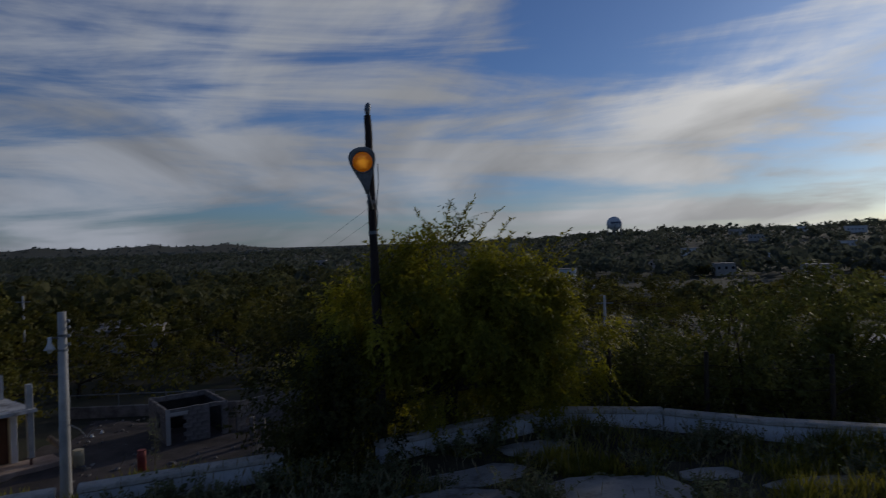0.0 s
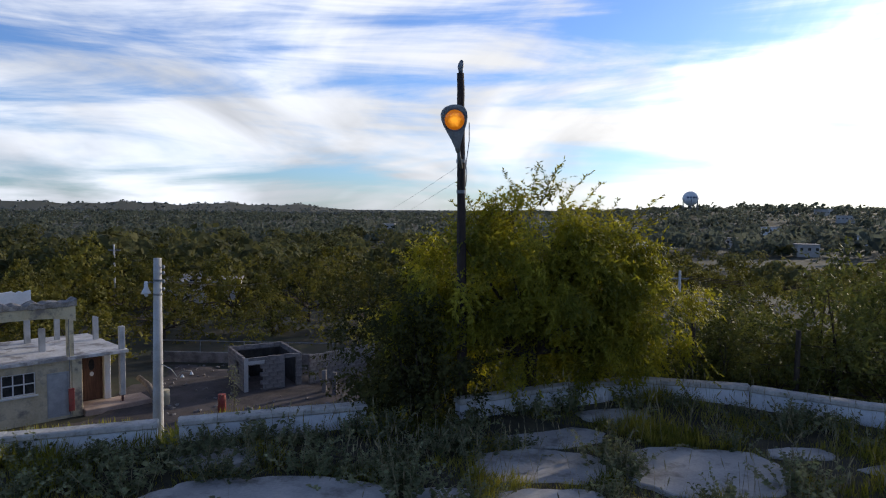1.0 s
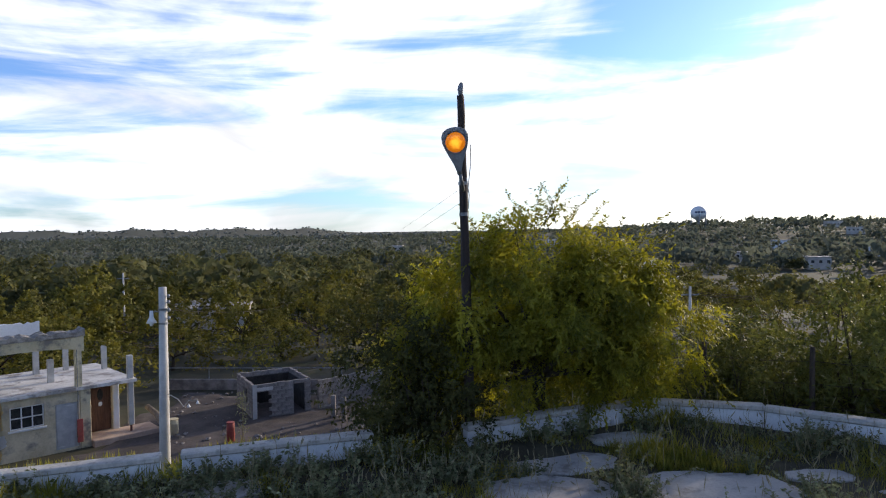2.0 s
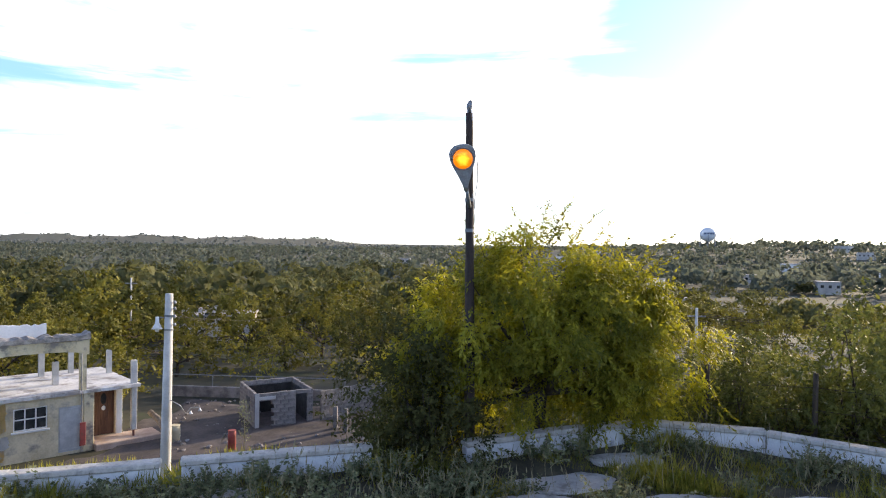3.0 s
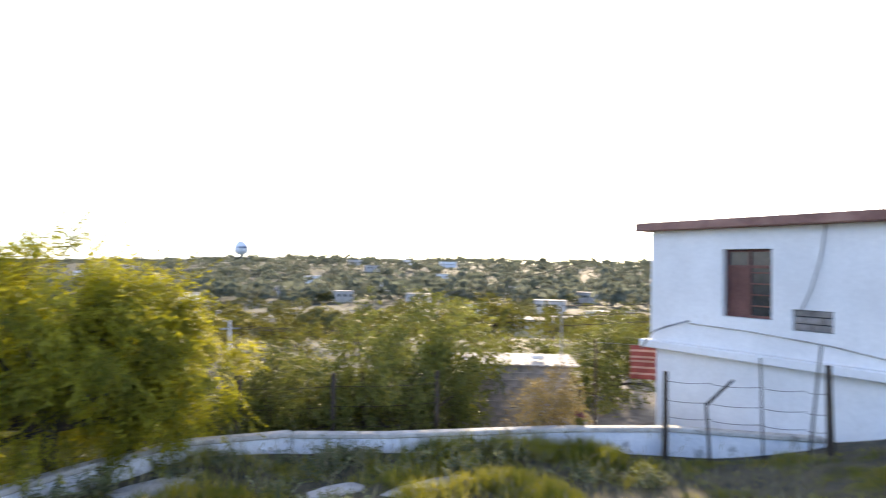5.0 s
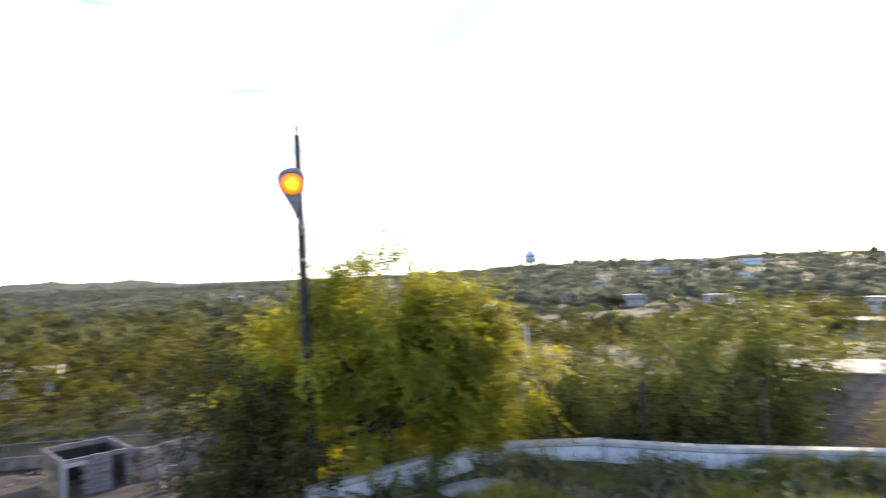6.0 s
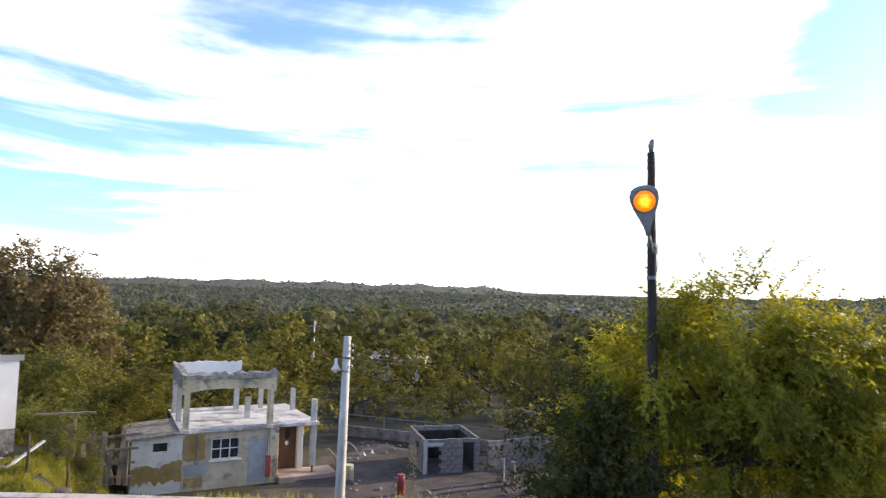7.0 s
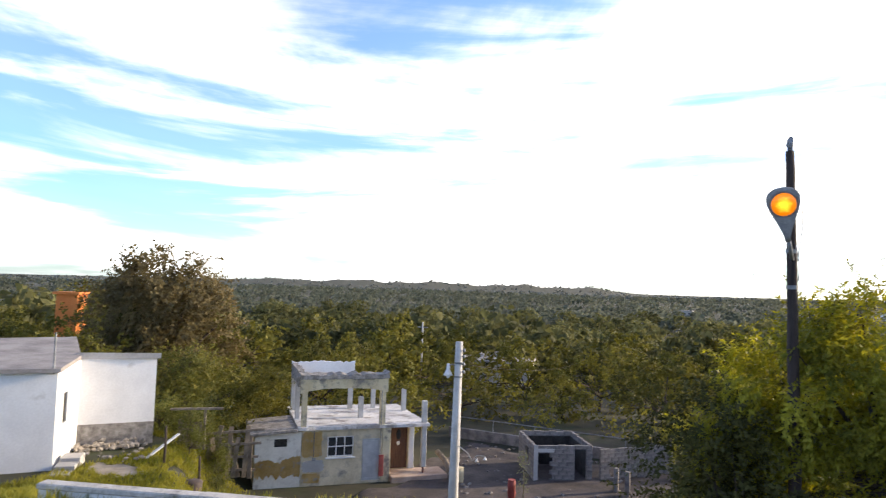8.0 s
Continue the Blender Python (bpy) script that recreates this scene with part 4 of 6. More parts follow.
# ---- woods ----
def lumpy(rng, low, high, wide):
    """A rounded crown of many small domes."""
    mid = low + 0.42 * (high - low)
    blobs = [(0, 0, mid, wide * 0.72, wide * 0.72, (high - mid) * 0.78)]
    for k in range(15):
        a, up = k * 2.4 + rng.uniform(-0.3, 0.3), (k + 0.5) / 15
        out = math.sqrt(1 - up * up * 0.9) * rng.uniform(0.68, 0.95)
        r = wide * rng.uniform(0.26, 0.42)
        blobs.append((wide * out * math.cos(a), wide * out * math.sin(a), low + 0.9 * r + (high - low - 1.9 * r) * up, r * 1.1, r * 1.1, r * 0.9))
    return blobs


HOUSES_FAR = [(-9.2, 330, 7, 5, 3.0, 1), (-31.0, 190, 12, 6, 3.0, 0), (-22.3, 92, 11, 5, 1.9, 0), (-21.0, 74, 8, 5, 1.6, 2), (-5.5, 420, 8, 6, 3.2, 0), 
              (15.7, 248, 6, 5, 3.0, 1), (17.2, 165, 7, 5, 2.8, 0), (14.6, 110, 6, 5, 2.6, 0), (22.5, 300, 7, 5, 3, 0), (25.5, 410, 9, 6, 3.2, 1), (28.0, 260, 7, 6, 3, 2), (30.5, 520, 12, 7, 3.4, 0), (32.0, 350, 8, 6, 3, 1),
              (34.5, 240, 8, 6, 3, 0), (36.5, 430, 10, 7, 3.4, 1), (38.2, 300, 8, 6, 3, 0), (40.0, 190, 9, 6, 3, 1), (41.5, 140, 8, 6, 2.8, 0), (43.0, 330, 9, 6, 3, 1), (44.3, 110, 9, 6, 2.6, 0), (45.8, 210, 9, 6, 3, 2),
              (47.2, 150, 8, 6, 3, 1), (49.0, 280, 9, 6, 3, 0), (50.5, 170, 9, 6, 3, 1), (52.5, 120, 8, 6, 3, 0), (37.0, 600, 14, 8, 4, 1), (29.0, 620, 12, 7, 4, 0), (33.5, 640, 10, 7, 4, 1), (11.0, 560, 9, 6, 3, 0), (8.0, 460, 8, 6, 3, 1), (-54.6, 62, 1.6, 2.0, 4.4, 3)]


def in_view_of_house(deg, r):
    for hd, hr, w, d, h, c in HOUSES_FAR:
        if abs(deg - hd) < math.degrees(0.5 * w / hr) + (0.7 if c == 3 else 60 / hr) and hr - (18 + 0.07 * hr if hr > 100 else 16 if c == 3 else 9) < r < hr + d + 3:
            return True
    return False


def plant_woods():
    rng = np.random.default_rng(11)
    protos, fine = [], []
    for k in range(3):
        r2 = np.random.default_rng(90 + k)
        fine.append(tree("mesquite_tree", "bushy olive-green mesquite tree at the edge of the woods", (0, 0, 0), lumpy(r2, 0.1, 5.0 + 0.5 * k, 3.1), 560, 8, 0.40, 0.165, 0.44, 0.3, M_LEAF_B, 0.14, (0.1, 0, 1.2), 9, 90 + k, 0.8, "woods", 8, 0.2))
    for k in range(5):
        r2 = np.random.default_rng(60 + k)
        protos.append(tree("mesquite_tree", "bushy olive-green mesquite tree in the valley woods", (0, 0, 0), lumpy(r2, 0.1, 4.8 + 0.35 * k, 3.0), 300, 6, 0.5, 0.29, 0.44, 0.25, M_LEAF_B, 0.14, (0.1, 0, 1.4), 8, 60 + k, 0.82, "woods", 6, 0.24))
    spots = []
    tries = 0
    while len(spots) < 170 and tries < 60000:
        tries += 1
        deg, r = rng.uniform(-64, 66), 24 + 95 * rng.random() ** 1.2
        a = radians(deg)
        x, y = r * math.sin(a), r * math.cos(a)
        if -46 < deg < -30 and r < 37.5 or -30 <= deg < -6 and r < 41:
            continue
        if deg <= -46 and r < 36:
            continue
        if -6 <= deg < 24 and r < 22:
            continue
        if 24 <= deg < 44 and r < 30:
            continue
        if deg >= 44 and r < 36:
            continue
        if in_view_of_house(deg, r):
            continue
        if any((x - p[0]) ** 2 + (y - p[1]) ** 2 < (0.022 * r + 2.8) ** 2 for p in spots):
            continue
        spots.append((x, y))
    used = {3: 0, 5: 0}
    for k, (x, y) in enumerate(spots):
        s = rng.uniform(0.72, 1.12) * (0.92 + 0.38 * min(max((math.hypot(x, y) - 42) / 50, 0), 1))
        if math.degrees(math.atan2(x, y)) > -6 and math.hypot(x, y) < 60:
            s *= 0.72
        if math.degrees(math.atan2(x, y)) > 20:
            s *= 0.72
        m = pose(x, y, float(height(x, y)) - 0.1, 0, 0, rng.uniform(0, 360))
        stock = fine if math.hypot(x, y) < 62 else protos
        o = stock[used[len(stock)] % len(stock)]
        if used[len(stock)] >= len(stock):
            o = copy_thing(o, m)
        used[len(stock)] += 1
        o.matrix_basis = m
        o.scale = (s * rng.uniform(0.9, 1.25), s, s * rng.uniform(0.85, 1.1))


plant_woods()
tree("brown_tree", "tall rounded tree with brownish autumn leaves behind the cottage", (-32.5, 29.0, -5.0), [(0, 0, 2.0, 3.6, 2.6, 1.8), (0, 0, 7.0, 3.4, 3.2, 2.6), (2.6, 0, 5.2, 2.6, 2.6, 2.4), (-2.8, 0, 5.6, 2.6, 2.4, 2.4), (1.2, -1, 8.3, 2.0, 2.0, 1.6), (-1.6, 0, 8.2, 1.8, 1.8, 1.5), (0, -1, 3.4, 3.4, 2.6, 2.2)],
     4600, 9, 0.6, 0.22, 0.3, 0.2, M_LEAF_C, 0.3, (0, 0, 2.2), 18, 71, 0.6, "", 14, 0.35)


for _k, (_x, _y, _z) in enumerate(((-23.6, 23.5, -3.4), (-23.6, 27.6, -5.2), (-26.5, 24.5, -3.2))):
    tree("mesquite_tree", "leafy green mesquite tree behind the cottage", (_x, _y, _z), lumpy(np.random.default_rng(130 + _k), 0.1, (3.6, 4.4, 3.4)[_k], 2.2), 900, 8, 0.5, 0.14, 0.30, 0.3, M_LEAF_B, 0.13, (0.1, 0, 1.0), 9, 130 + _k, 0.7, "woods", 9, 0.24)


for _k, (_x, _y, _h) in enumerate(((19.3, 17.2, 3.3), (21.6, 17.4, 3.7), (18.0, 18.6, 3.2), (24.5, 19.5, 3.8))):
    tree("yard_tree", "small leafy green tree behind the block shed", (_x, _y, float(height(_x, _y)) - 0.1), lumpy(np.random.default_rng(150 + _k), 0.1, _h, 1.7), 620, 8, 0.4, 0.12, 0.30, 0.3, M_LEAF_D, 0.10, (0.1, 0, 0.9), 8, 150 + _k, 0.6, "side yard trees", 9, 0.22)


def far_woods():
    rng = np.random.default_rng(5)

    def belt(name, n, r0, r1, per, leaf, power, label, material, grow=1.0, right=0.0, lobes=12):
        deg = rng.uniform(-66, 70, n)
        r = r0 * (r1 / r0) ** (rng.random(n) ** power)
        ok = np.array([not in_view_of_house(a, b) for a, b in zip(deg, r)]) & ~((deg < -6) & (deg > -46) & (r < 40)) & ~((deg <= -46) & (r < 36)) & ~((deg > 24) & (r < 38))
        deg, r = deg[ok], r[ok]
        m = len(r)
        x, y = r * np.sin(np.radians(deg)), r * np.cos(np.radians(deg))
        z = height(x, y)
        s = grow * rng.uniform(0.7, 1.45, m)
        s *= 1 - (0.42 * smooth01(deg, -2, 14) if r0 < 200 else 0)
        s *= 1 + max(right - 1, 0) * smooth01(deg, 5, 25) * rng.random(m) ** 2
        # domes over a rounded crown, leaves on the outside of every dome
        lob = rng.integers(0, lobes, (m, per))
        la = lob * 2.4 + rng.uniform(0, 6, (m, 1))
        up = (lob + 0.5) / lobes
        out = np.sqrt(1 - 0.9 * up * up) * 2.3
        d = unit(rng.normal(size=(m, per, 3)))
        d[..., 2] = np.abs(d[..., 2]) - 0.2
        lr = 0.9 + 0.35 * np.sin(lob * 3.7 + rng.uniform(0, 6, (m, 1)))
        ctr = np.stack([np.cos(la) * out, np.sin(la) * out, 0.8 + 2.6 * up], -1)
        c = np.stack([x, y, z], -1)[:, None] + (ctr + d * lr[..., None]) * s[:, None, None]
        c = c.reshape(-1, 3)
        size = np.repeat(s, per) * leaf * rng.uniform(0.6, 1.3, m * per)
        way = unit(d.reshape(-1, 3) + rng.normal(size=c.shape) * 0.8)
        ob = quads(name, leaf_quads(rng, c - way * size[:, None] * 0.5, way, size, size * 0.45, d.reshape(-1, 3) + np.array([0, 0, 0.15]), 0.3, True), material)
        tagged(ob, label, "woods", kind="stuff")

    belt("valley_woods", 600, 80, 280, 340, 0.46, 0.85, "dense olive woods filling the valley", M_LEAF_FAR, 1.5, lobes=13)
    belt("undergrowth", 800, 32, 95, 70, 0.32, 0.8, "low scrub under the valley trees", M_LEAF_B, 0.45)
    belt("ridge_woods", 5600, 250, 1300, 36, 1.15, 0.85, "distant woods along the ridge, distance haze mixed into their leaf colour", M_LEAF_RIDGE, 1.1, 1.7, 6)
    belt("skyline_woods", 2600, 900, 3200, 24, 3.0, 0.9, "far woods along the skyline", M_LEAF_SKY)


far_woods()

# ---- far houses and the water tower ----


def far_houses():
    rng = np.random.default_rng(77)
    for hd, hr, w, d, h, c in HOUSES_FAR:
        a = radians(hd)
        x, y = hr * math.sin(a), hr * math.cos(a)
        z = float(height(x, y))
        m = pose(x, y, z, 0, 0, -hd + rng.uniform(-25, 25))
        wall = (M_FARWALL, M_WHITE, M_FARWALL, M_ORANGE)[c]
        lab = ("small pale plastered house among the trees", "small white house among the trees", "low grey block house among the trees", "small bright orange house behind the trees")[c]
        t = thing("far_house", lab, "house", m, "town houses")
        lift = 1.2 if hr > 60 else 0.3
        bm = bmesh.new()
        wins = [(u - 0.5, u + 0.5, 1.0 + lift, 2.0 + lift) for u in np.arange(-w / 2 + 1.4, w / 2 - 0.7, 2.4)]
        cells(bm, -w / 2, w / 2, -0.6, h + lift, -d / 2, -d / 2 + 0.25, wins)
        box(bm, -w / 2, -w / 2 + 0.25, -d / 2 + 0.251, d / 2, -0.6, h + lift)
        box(bm, w / 2 - 0.25, w / 2, -d / 2 + 0.251, d / 2, -0.6, h + lift)
        box(bm, -w / 2 + 0.251, w / 2 - 0.251, d / 2 - 0.25, d / 2, -0.6, h + lift)
        part("wall", bm, wall, t)
        bm = bmesh.new()
        box(bm, -w / 2 - 0.2, w / 2 + 0.2, -d / 2 - 0.3, d / 2 + 0.2, h + lift + 0.003, h + lift + 0.2)
        part("roof", bm, M_PALEROOF if c != 3 else M_ORANGE, t)
        for u0, u1, z0, z1 in wins:
            bm = bmesh.new()
            box(bm, u0 + 0.01, u1 - 0.01, -d / 2 + 0.1, -d / 2 + 0.13, z0 + 0.01, z1 - 0.01)
            part("window", bm, M_GLASS, t)


far_houses()


def water_tower():
    x, y = 600 * math.sin(radians(19.6)), 600 * math.cos(radians(19.6))
    z = float(height(x, y))
    top = 14.4
    t = thing("water_tower", "pale round water tower on steel legs above the woods", "water tower", pose(x, y, z))
    bm = bmesh.new()
    bmesh.ops.create_uvsphere(bm, u_segments=32, v_segments=20, radius=6.6, matrix=Matrix.Translation((0, 0, top - z)) @ Matrix.Diagonal((1, 1, 0.92, 1)))
    tank = part("tank", bm, M_TANK, t, smooth=True)
    for k, (a0, a1) in enumerate(((-50, -34), (-29, -14), (-9, 6), (11, 26))):
        bm = bmesh.new()
        n = 6
        for i in range(n):
            p = [radians(-90 + 5 + a0 + (a1 - a0) * (i + e) / n) for e in (0, 1)]
            q = [(6.66 * math.cos(b), 6.66 * math.sin(b)) for b in p]
            vs = [bm.verts.new((q[0][0], q[0][1], top - z + 0.0)), bm.verts.new((q[1][0], q[1][1], top - z)), bm.verts.new((q[1][0], q[1][1], top - z + 1.5)), bm.verts.new((q[0][0], q[0][1], top - z + 1.5))]
            bm.faces.new(vs)
        bmesh.ops.solidify(bm, geom=bm.faces[:], thickness=0.05)
        part("lettering_bar", bm, M_BLUE, tank, "dark blue bar of illegible lettering")
    for k in range(6):
        a = k * math.tau / 6 + 0.3
        bm = bmesh.new()
        tube(bm, [(6.4 * math.cos(a), 6.4 * math.sin(a), top - z - 0.5), (7.0 * math.cos(a), 7.0 * math.sin(a), -0.5)], 0.28, 6)
        part("leg", bm, M_STEEL, t, smooth=True)
    bm = bmesh.new()
    tube(bm, [(0, 0, top - z - 5.5), (0, 0, -0.5)], 0.8, 10)
    part("riser_pipe", bm, M_STEEL, t, smooth=True)


water_tower()


def far_pole(x, y, top, label, r=0.1, arm=True):
    z = float(height(x, y))
    t = thing("far_pole", label, "utility pole", pose(x, y, z), "far poles")
    bm = bmesh.new()
    tube(bm, [(0, 0, -0.2), (0, 0, top - z)], [r * 1.2, r * 0.8], 8)
    part("pole", bm, M_POLECONC if arm else M_STEEL, t, smooth=True)
    if not arm:
        return
    bm = bmesh.new()
    box(bm, -0.6, 0.6, -0.04, 0.04, top - z - 0.6, top - z - 0.5)
    part("crossarm", bm, M_STEEL, t)


far_pole(49.0, 52.0, -1.6, "pale concrete pole among the trees")
far_pole(17.3, 16.2, 2.2, "thin pole beside the block shed", 0.03, False)
far_pole(15.5, 45.0, -0.6, "pale concrete pole among the trees")
far_pole(-33.0, 64.0, -0.4, "pale pole with a lamp behind the houses")
far_pole(-49.0, 42.0, 3.4, "pale pole beside the cottage roof")
for z in (0.0, 0.35, 0.7):
    wire((47.0, 50.0, -1.8 + 0.3 * z), (15.5, 45.0, -1.1 + 0.3 * z), 0.9, 0.02, "overhead wire sagging across the valley")
    wire((17.3, 16.2, 1.4 + z), (60.0, 20.0, 2.4 + z), 0.5, 0.012, "overhead wire sagging past the white house")
wire((13.4, 9.8, 4.0), (40.0, 60.0, 0.0), 0.4, 0.012, "overhead wire from the white house over the valley")

# ---- white house beside the terrace ----


def white_house():
    t = thing("white_house", "two-storey white painted house with a brown roof edge and shuttered windows", "house", pose(13.45, 9.74, -0.63, 0, 0, -96.9))
    t.scale = (1.18, 1.18, 1.18)
    W, D = 9.5, 6.0
    wins = [(1.65, 2.60, 2.64, 3.83), (4.75, 6.05, 2.66, 3.81)]
    bm = bmesh.new()
    cells(bm, 0, W, 2.06, 4.20, 0.0, 0.2, [*wins, (2.97, 3.62, 2.51, 2.85)])
    part("front_wall", bm, M_WHITE, t)
    for x0, x1, y0, y1 in ((0, 0.2, 0.201, D), (W - 0.2, W, 0.201, D), (0.201, W - 0.201, D - 0.2, D)):
        bm = bmesh.new()
        box(bm, x0, x1, y0, y1, 2.06, 4.20)
        part("side_wall", bm, M_WHITE, t)
    bm = bmesh.new()
    box(bm, 0.1, W - 0.1, 0.06, D, -2.2, 1.90)
    part("lower_wall", bm, M_WHITE, t)
    bm = bmesh.new()
    box(bm, -0.18, W + 0.1, -0.14, D + 0.1, 1.903, 2.057, 0.02)
    part("ledge", bm, M_WHITE, t)
    bm = bmesh.new()
    box(bm, -0.22, W + 0.2, -0.25, D + 0.2, 4.203, 4.36, 0.015)
    part("roof", bm, M_ROOFEDGE, t, "reddish brown concrete roof edge")
    for u0, u1, z0, z1 in wins:
        bm = bmesh.new()
        cells(bm, u0 + 0.004, u1 - 0.004, z0 + 0.004, z1 - 0.004, 0.10, 0.15, [(u0 + 0.05, (u0 + u1) / 2 - 0.02, z0 + 0.05, z1 - 0.33), ((u0 + u1) / 2 + 0.02, u1 - 0.05, z0 + 0.05, z1 - 0.33), (u0 + 0.05, (u0 + u1) / 2 - 0.02, z1 - 0.28, z1 - 0.05), ((u0 + u1) / 2 + 0.02, u1 - 0.05, z1 - 0.28, z1 - 0.05)])
        fr = part("window_frame", bm, M_RUST, t, "rusty brown steel window frame")
        bm = bmesh.new()
        box(bm, u0 + 0.05, (u0 + u1) / 2 - 0.02, 0.118, 0.128, z0 + 0.05, z1 - 0.33)
        part("shutter", bm, M_RUST, fr, "closed dark red sheet shutter")
        for a, b, c, d in (((u0 + u1) / 2 + 0.02, u1 - 0.05, z0 + 0.05, z1 - 0.33), (u0 + 0.05, (u0 + u1) / 2 - 0.02, z1 - 0.28, z1 - 0.05), ((u0 + u1) / 2 + 0.02, u1 - 0.05, z1 - 0.28, z1 - 0.05)):
            bm = bmesh.new()
            box(bm, a, b, 0.125, 0.131, c, d)
            part("pane", bm, M_GLASS, fr)
        for k in range(4):
            bm = bmesh.new()
            zz = z0 + 0.2 + 0.19 * k
            box(bm, (u0 + u1) / 2 + 0.02, u1 - 0.05, 0.104, 0.116, zz, zz + 0.025)
            part("window_bar", bm, M_RUST, fr)
    # bricked-up opening
    bm = bmesh.new()
    box(bm, 2.975, 3.615, 0.06, 0.18, 2.515, 2.845)
    niche = part("bricked_opening", bm, M_DARK, t, "opening filled with bare grey blocks")
    for k, (a, b, c, d) in enumerate(((2.98, 3.28, 2.52, 2.62), (3.30, 3.61, 2.52, 2.62), (2.98, 3.14, 2.635, 2.735), (3.16, 3.45, 2.635, 2.735), (3.47, 3.61, 2.635, 2.735), (2.98, 3.28, 2.75, 2.84), (3.30, 3.61, 2.75, 2.84))):
        bm = bmesh.new()
        box(bm, a, b, 0.02, 0.059, c, d, 0.008)
        part("block", bm, M_BLOCK, niche)
    bm = bmesh.new()
    tube(bm, [(3.52, -0.03, 4.2), (3.45, -0.04, 3.7), (3.3, -0.04, 3.2), (3.1, -0.04, 2.75)], 0.011, 5)
    part("cable", bm, M_STEEL, t, smooth=True)
    bm = bmesh.new()
    tube(bm, [(0.95, -0.02, 2.45), (2.2, -0.03, 2.42), (3.6, -0.03, 2.33), (4.6, -0.03, 2.20), (9.0, -0.03, 2.18)], 0.013, 5)
    part("cable", bm, M_COPING, t, smooth=True)
    bm = bmesh.new()
    tube(bm, [(0.95, -0.02, 2.5), (0.55, -0.18, 2.36), (0.3, -0.25, 2.25), (0.05, -0.3, 1.9)], 0.018, 5)
    part("service_cable", bm, M_STEEL, t, smooth=True)


white_house()


def block_wall(parent, m, length, high, thick, gaps=(), mesh_cache={}):
    """A wall of concrete blocks with recessed mortar; gaps are openings (u0, u1, z0, z1)."""
    bm = bmesh.new()
    cells(bm, 0.02, length - 0.02, -0.3, high - 0.03, -thick / 2 + 0.015, thick / 2 - 0.015, list(gaps))
    core = part("mortar", bm, M_BLOCK, parent)
    core.matrix_basis = m
    bl, bh = 0.40, 0.20
    for row in range(int(round(high / bh))):
        u = -0.2 * (row % 2)
        while u < length - 0.02:
            a, b = max(u, 0), min(u + bl, length)
            z = row * bh
            u += bl
            if b - a < 0.06 or any(g[0] - 0.05 < (a + b) / 2 < g[1] + 0.05 and g[2] < z + 0.1 < g[3] for g in gaps):
                continue
            if row == int(round(high / bh)) - 1 and random.random() < 0.35:
                continue
            key = round(b - a, 2), thick
            if key not in mesh_cache:
                q = bmesh.new()
                box(q, -(b - a) / 2 + 0.006, (b - a) / 2 - 0.006, -thick / 2, thick / 2, 0.006, bh - 0.006, 0.012)
                me = bpy.data.meshes.new("block")
                q.to_mesh(me)
                q.free()
                me.materials.append(M_BLOCK)
                mesh_cache[key] = me
            o = new("block", mesh_cache[key])
            o.parent = core
            o.location = ((a + b) / 2, random.uniform(-0.006, 0.006), z)


def shed():
    ang = math.degrees(math.atan2(12.85 - 15.1, 14.05 - 11.5))
    t = thing("block_shed", "low shed of grey concrete blocks with a pale sheet roof", "shed", pose(11.5, 15.1, -1.5, 0, 0, ang))
    block_wall(t, pose(0, 0, 0), 3.4, 2.2, 0.15)
    block_wall(t, pose(3.33, 0.1, 0, 0, 0, 90), 2.0, 2.2, 0.15)
    block_wall(t, pose(0.07, 0.1, 0, 0, 0, 90), 2.0, 2.2, 0.15)
    bm = bmesh.new()
    n = 48
    top, bot = [], []
    for k in range(n + 1):
        u = -0.25 + 3.9 * k / n
        zz = 2.24 + 0.015 * math.sin(k * 1.9)
        top.append((bm.verts.new((u, -0.25, zz)), bm.verts.new((u, 2.3, zz - 0.02))))
        bot.append((bm.verts.new((u, -0.25, zz - 0.03)), bm.verts.new((u, 2.3, zz - 0.05))))
    for k in range(n):
        bm.faces.new((top[k][0], top[k + 1][0], top[k + 1][1], top[k][1]))
        bm.faces.new((bot[k][0], bot[k][1], bot[k + 1][1], bot[k + 1][0]))
        bm.faces.new((top[k][0], bot[k][0], bot[k + 1][0], top[k + 1][0]))
        bm.faces.new((top[k][1], top[k + 1][1], bot[k + 1][1], bot[k][1]))
    part("roof", bm, M_PALEROOF, t, "pale corrugated sheet roof")
    bm = bmesh.new()
    box(bm, 2.4, 2.75, 0.4, 0.7, 2.30, 2.42, 0.02)
    part("roof_box", bm, M_WHITE, t, "small white box on the roof")


shed()


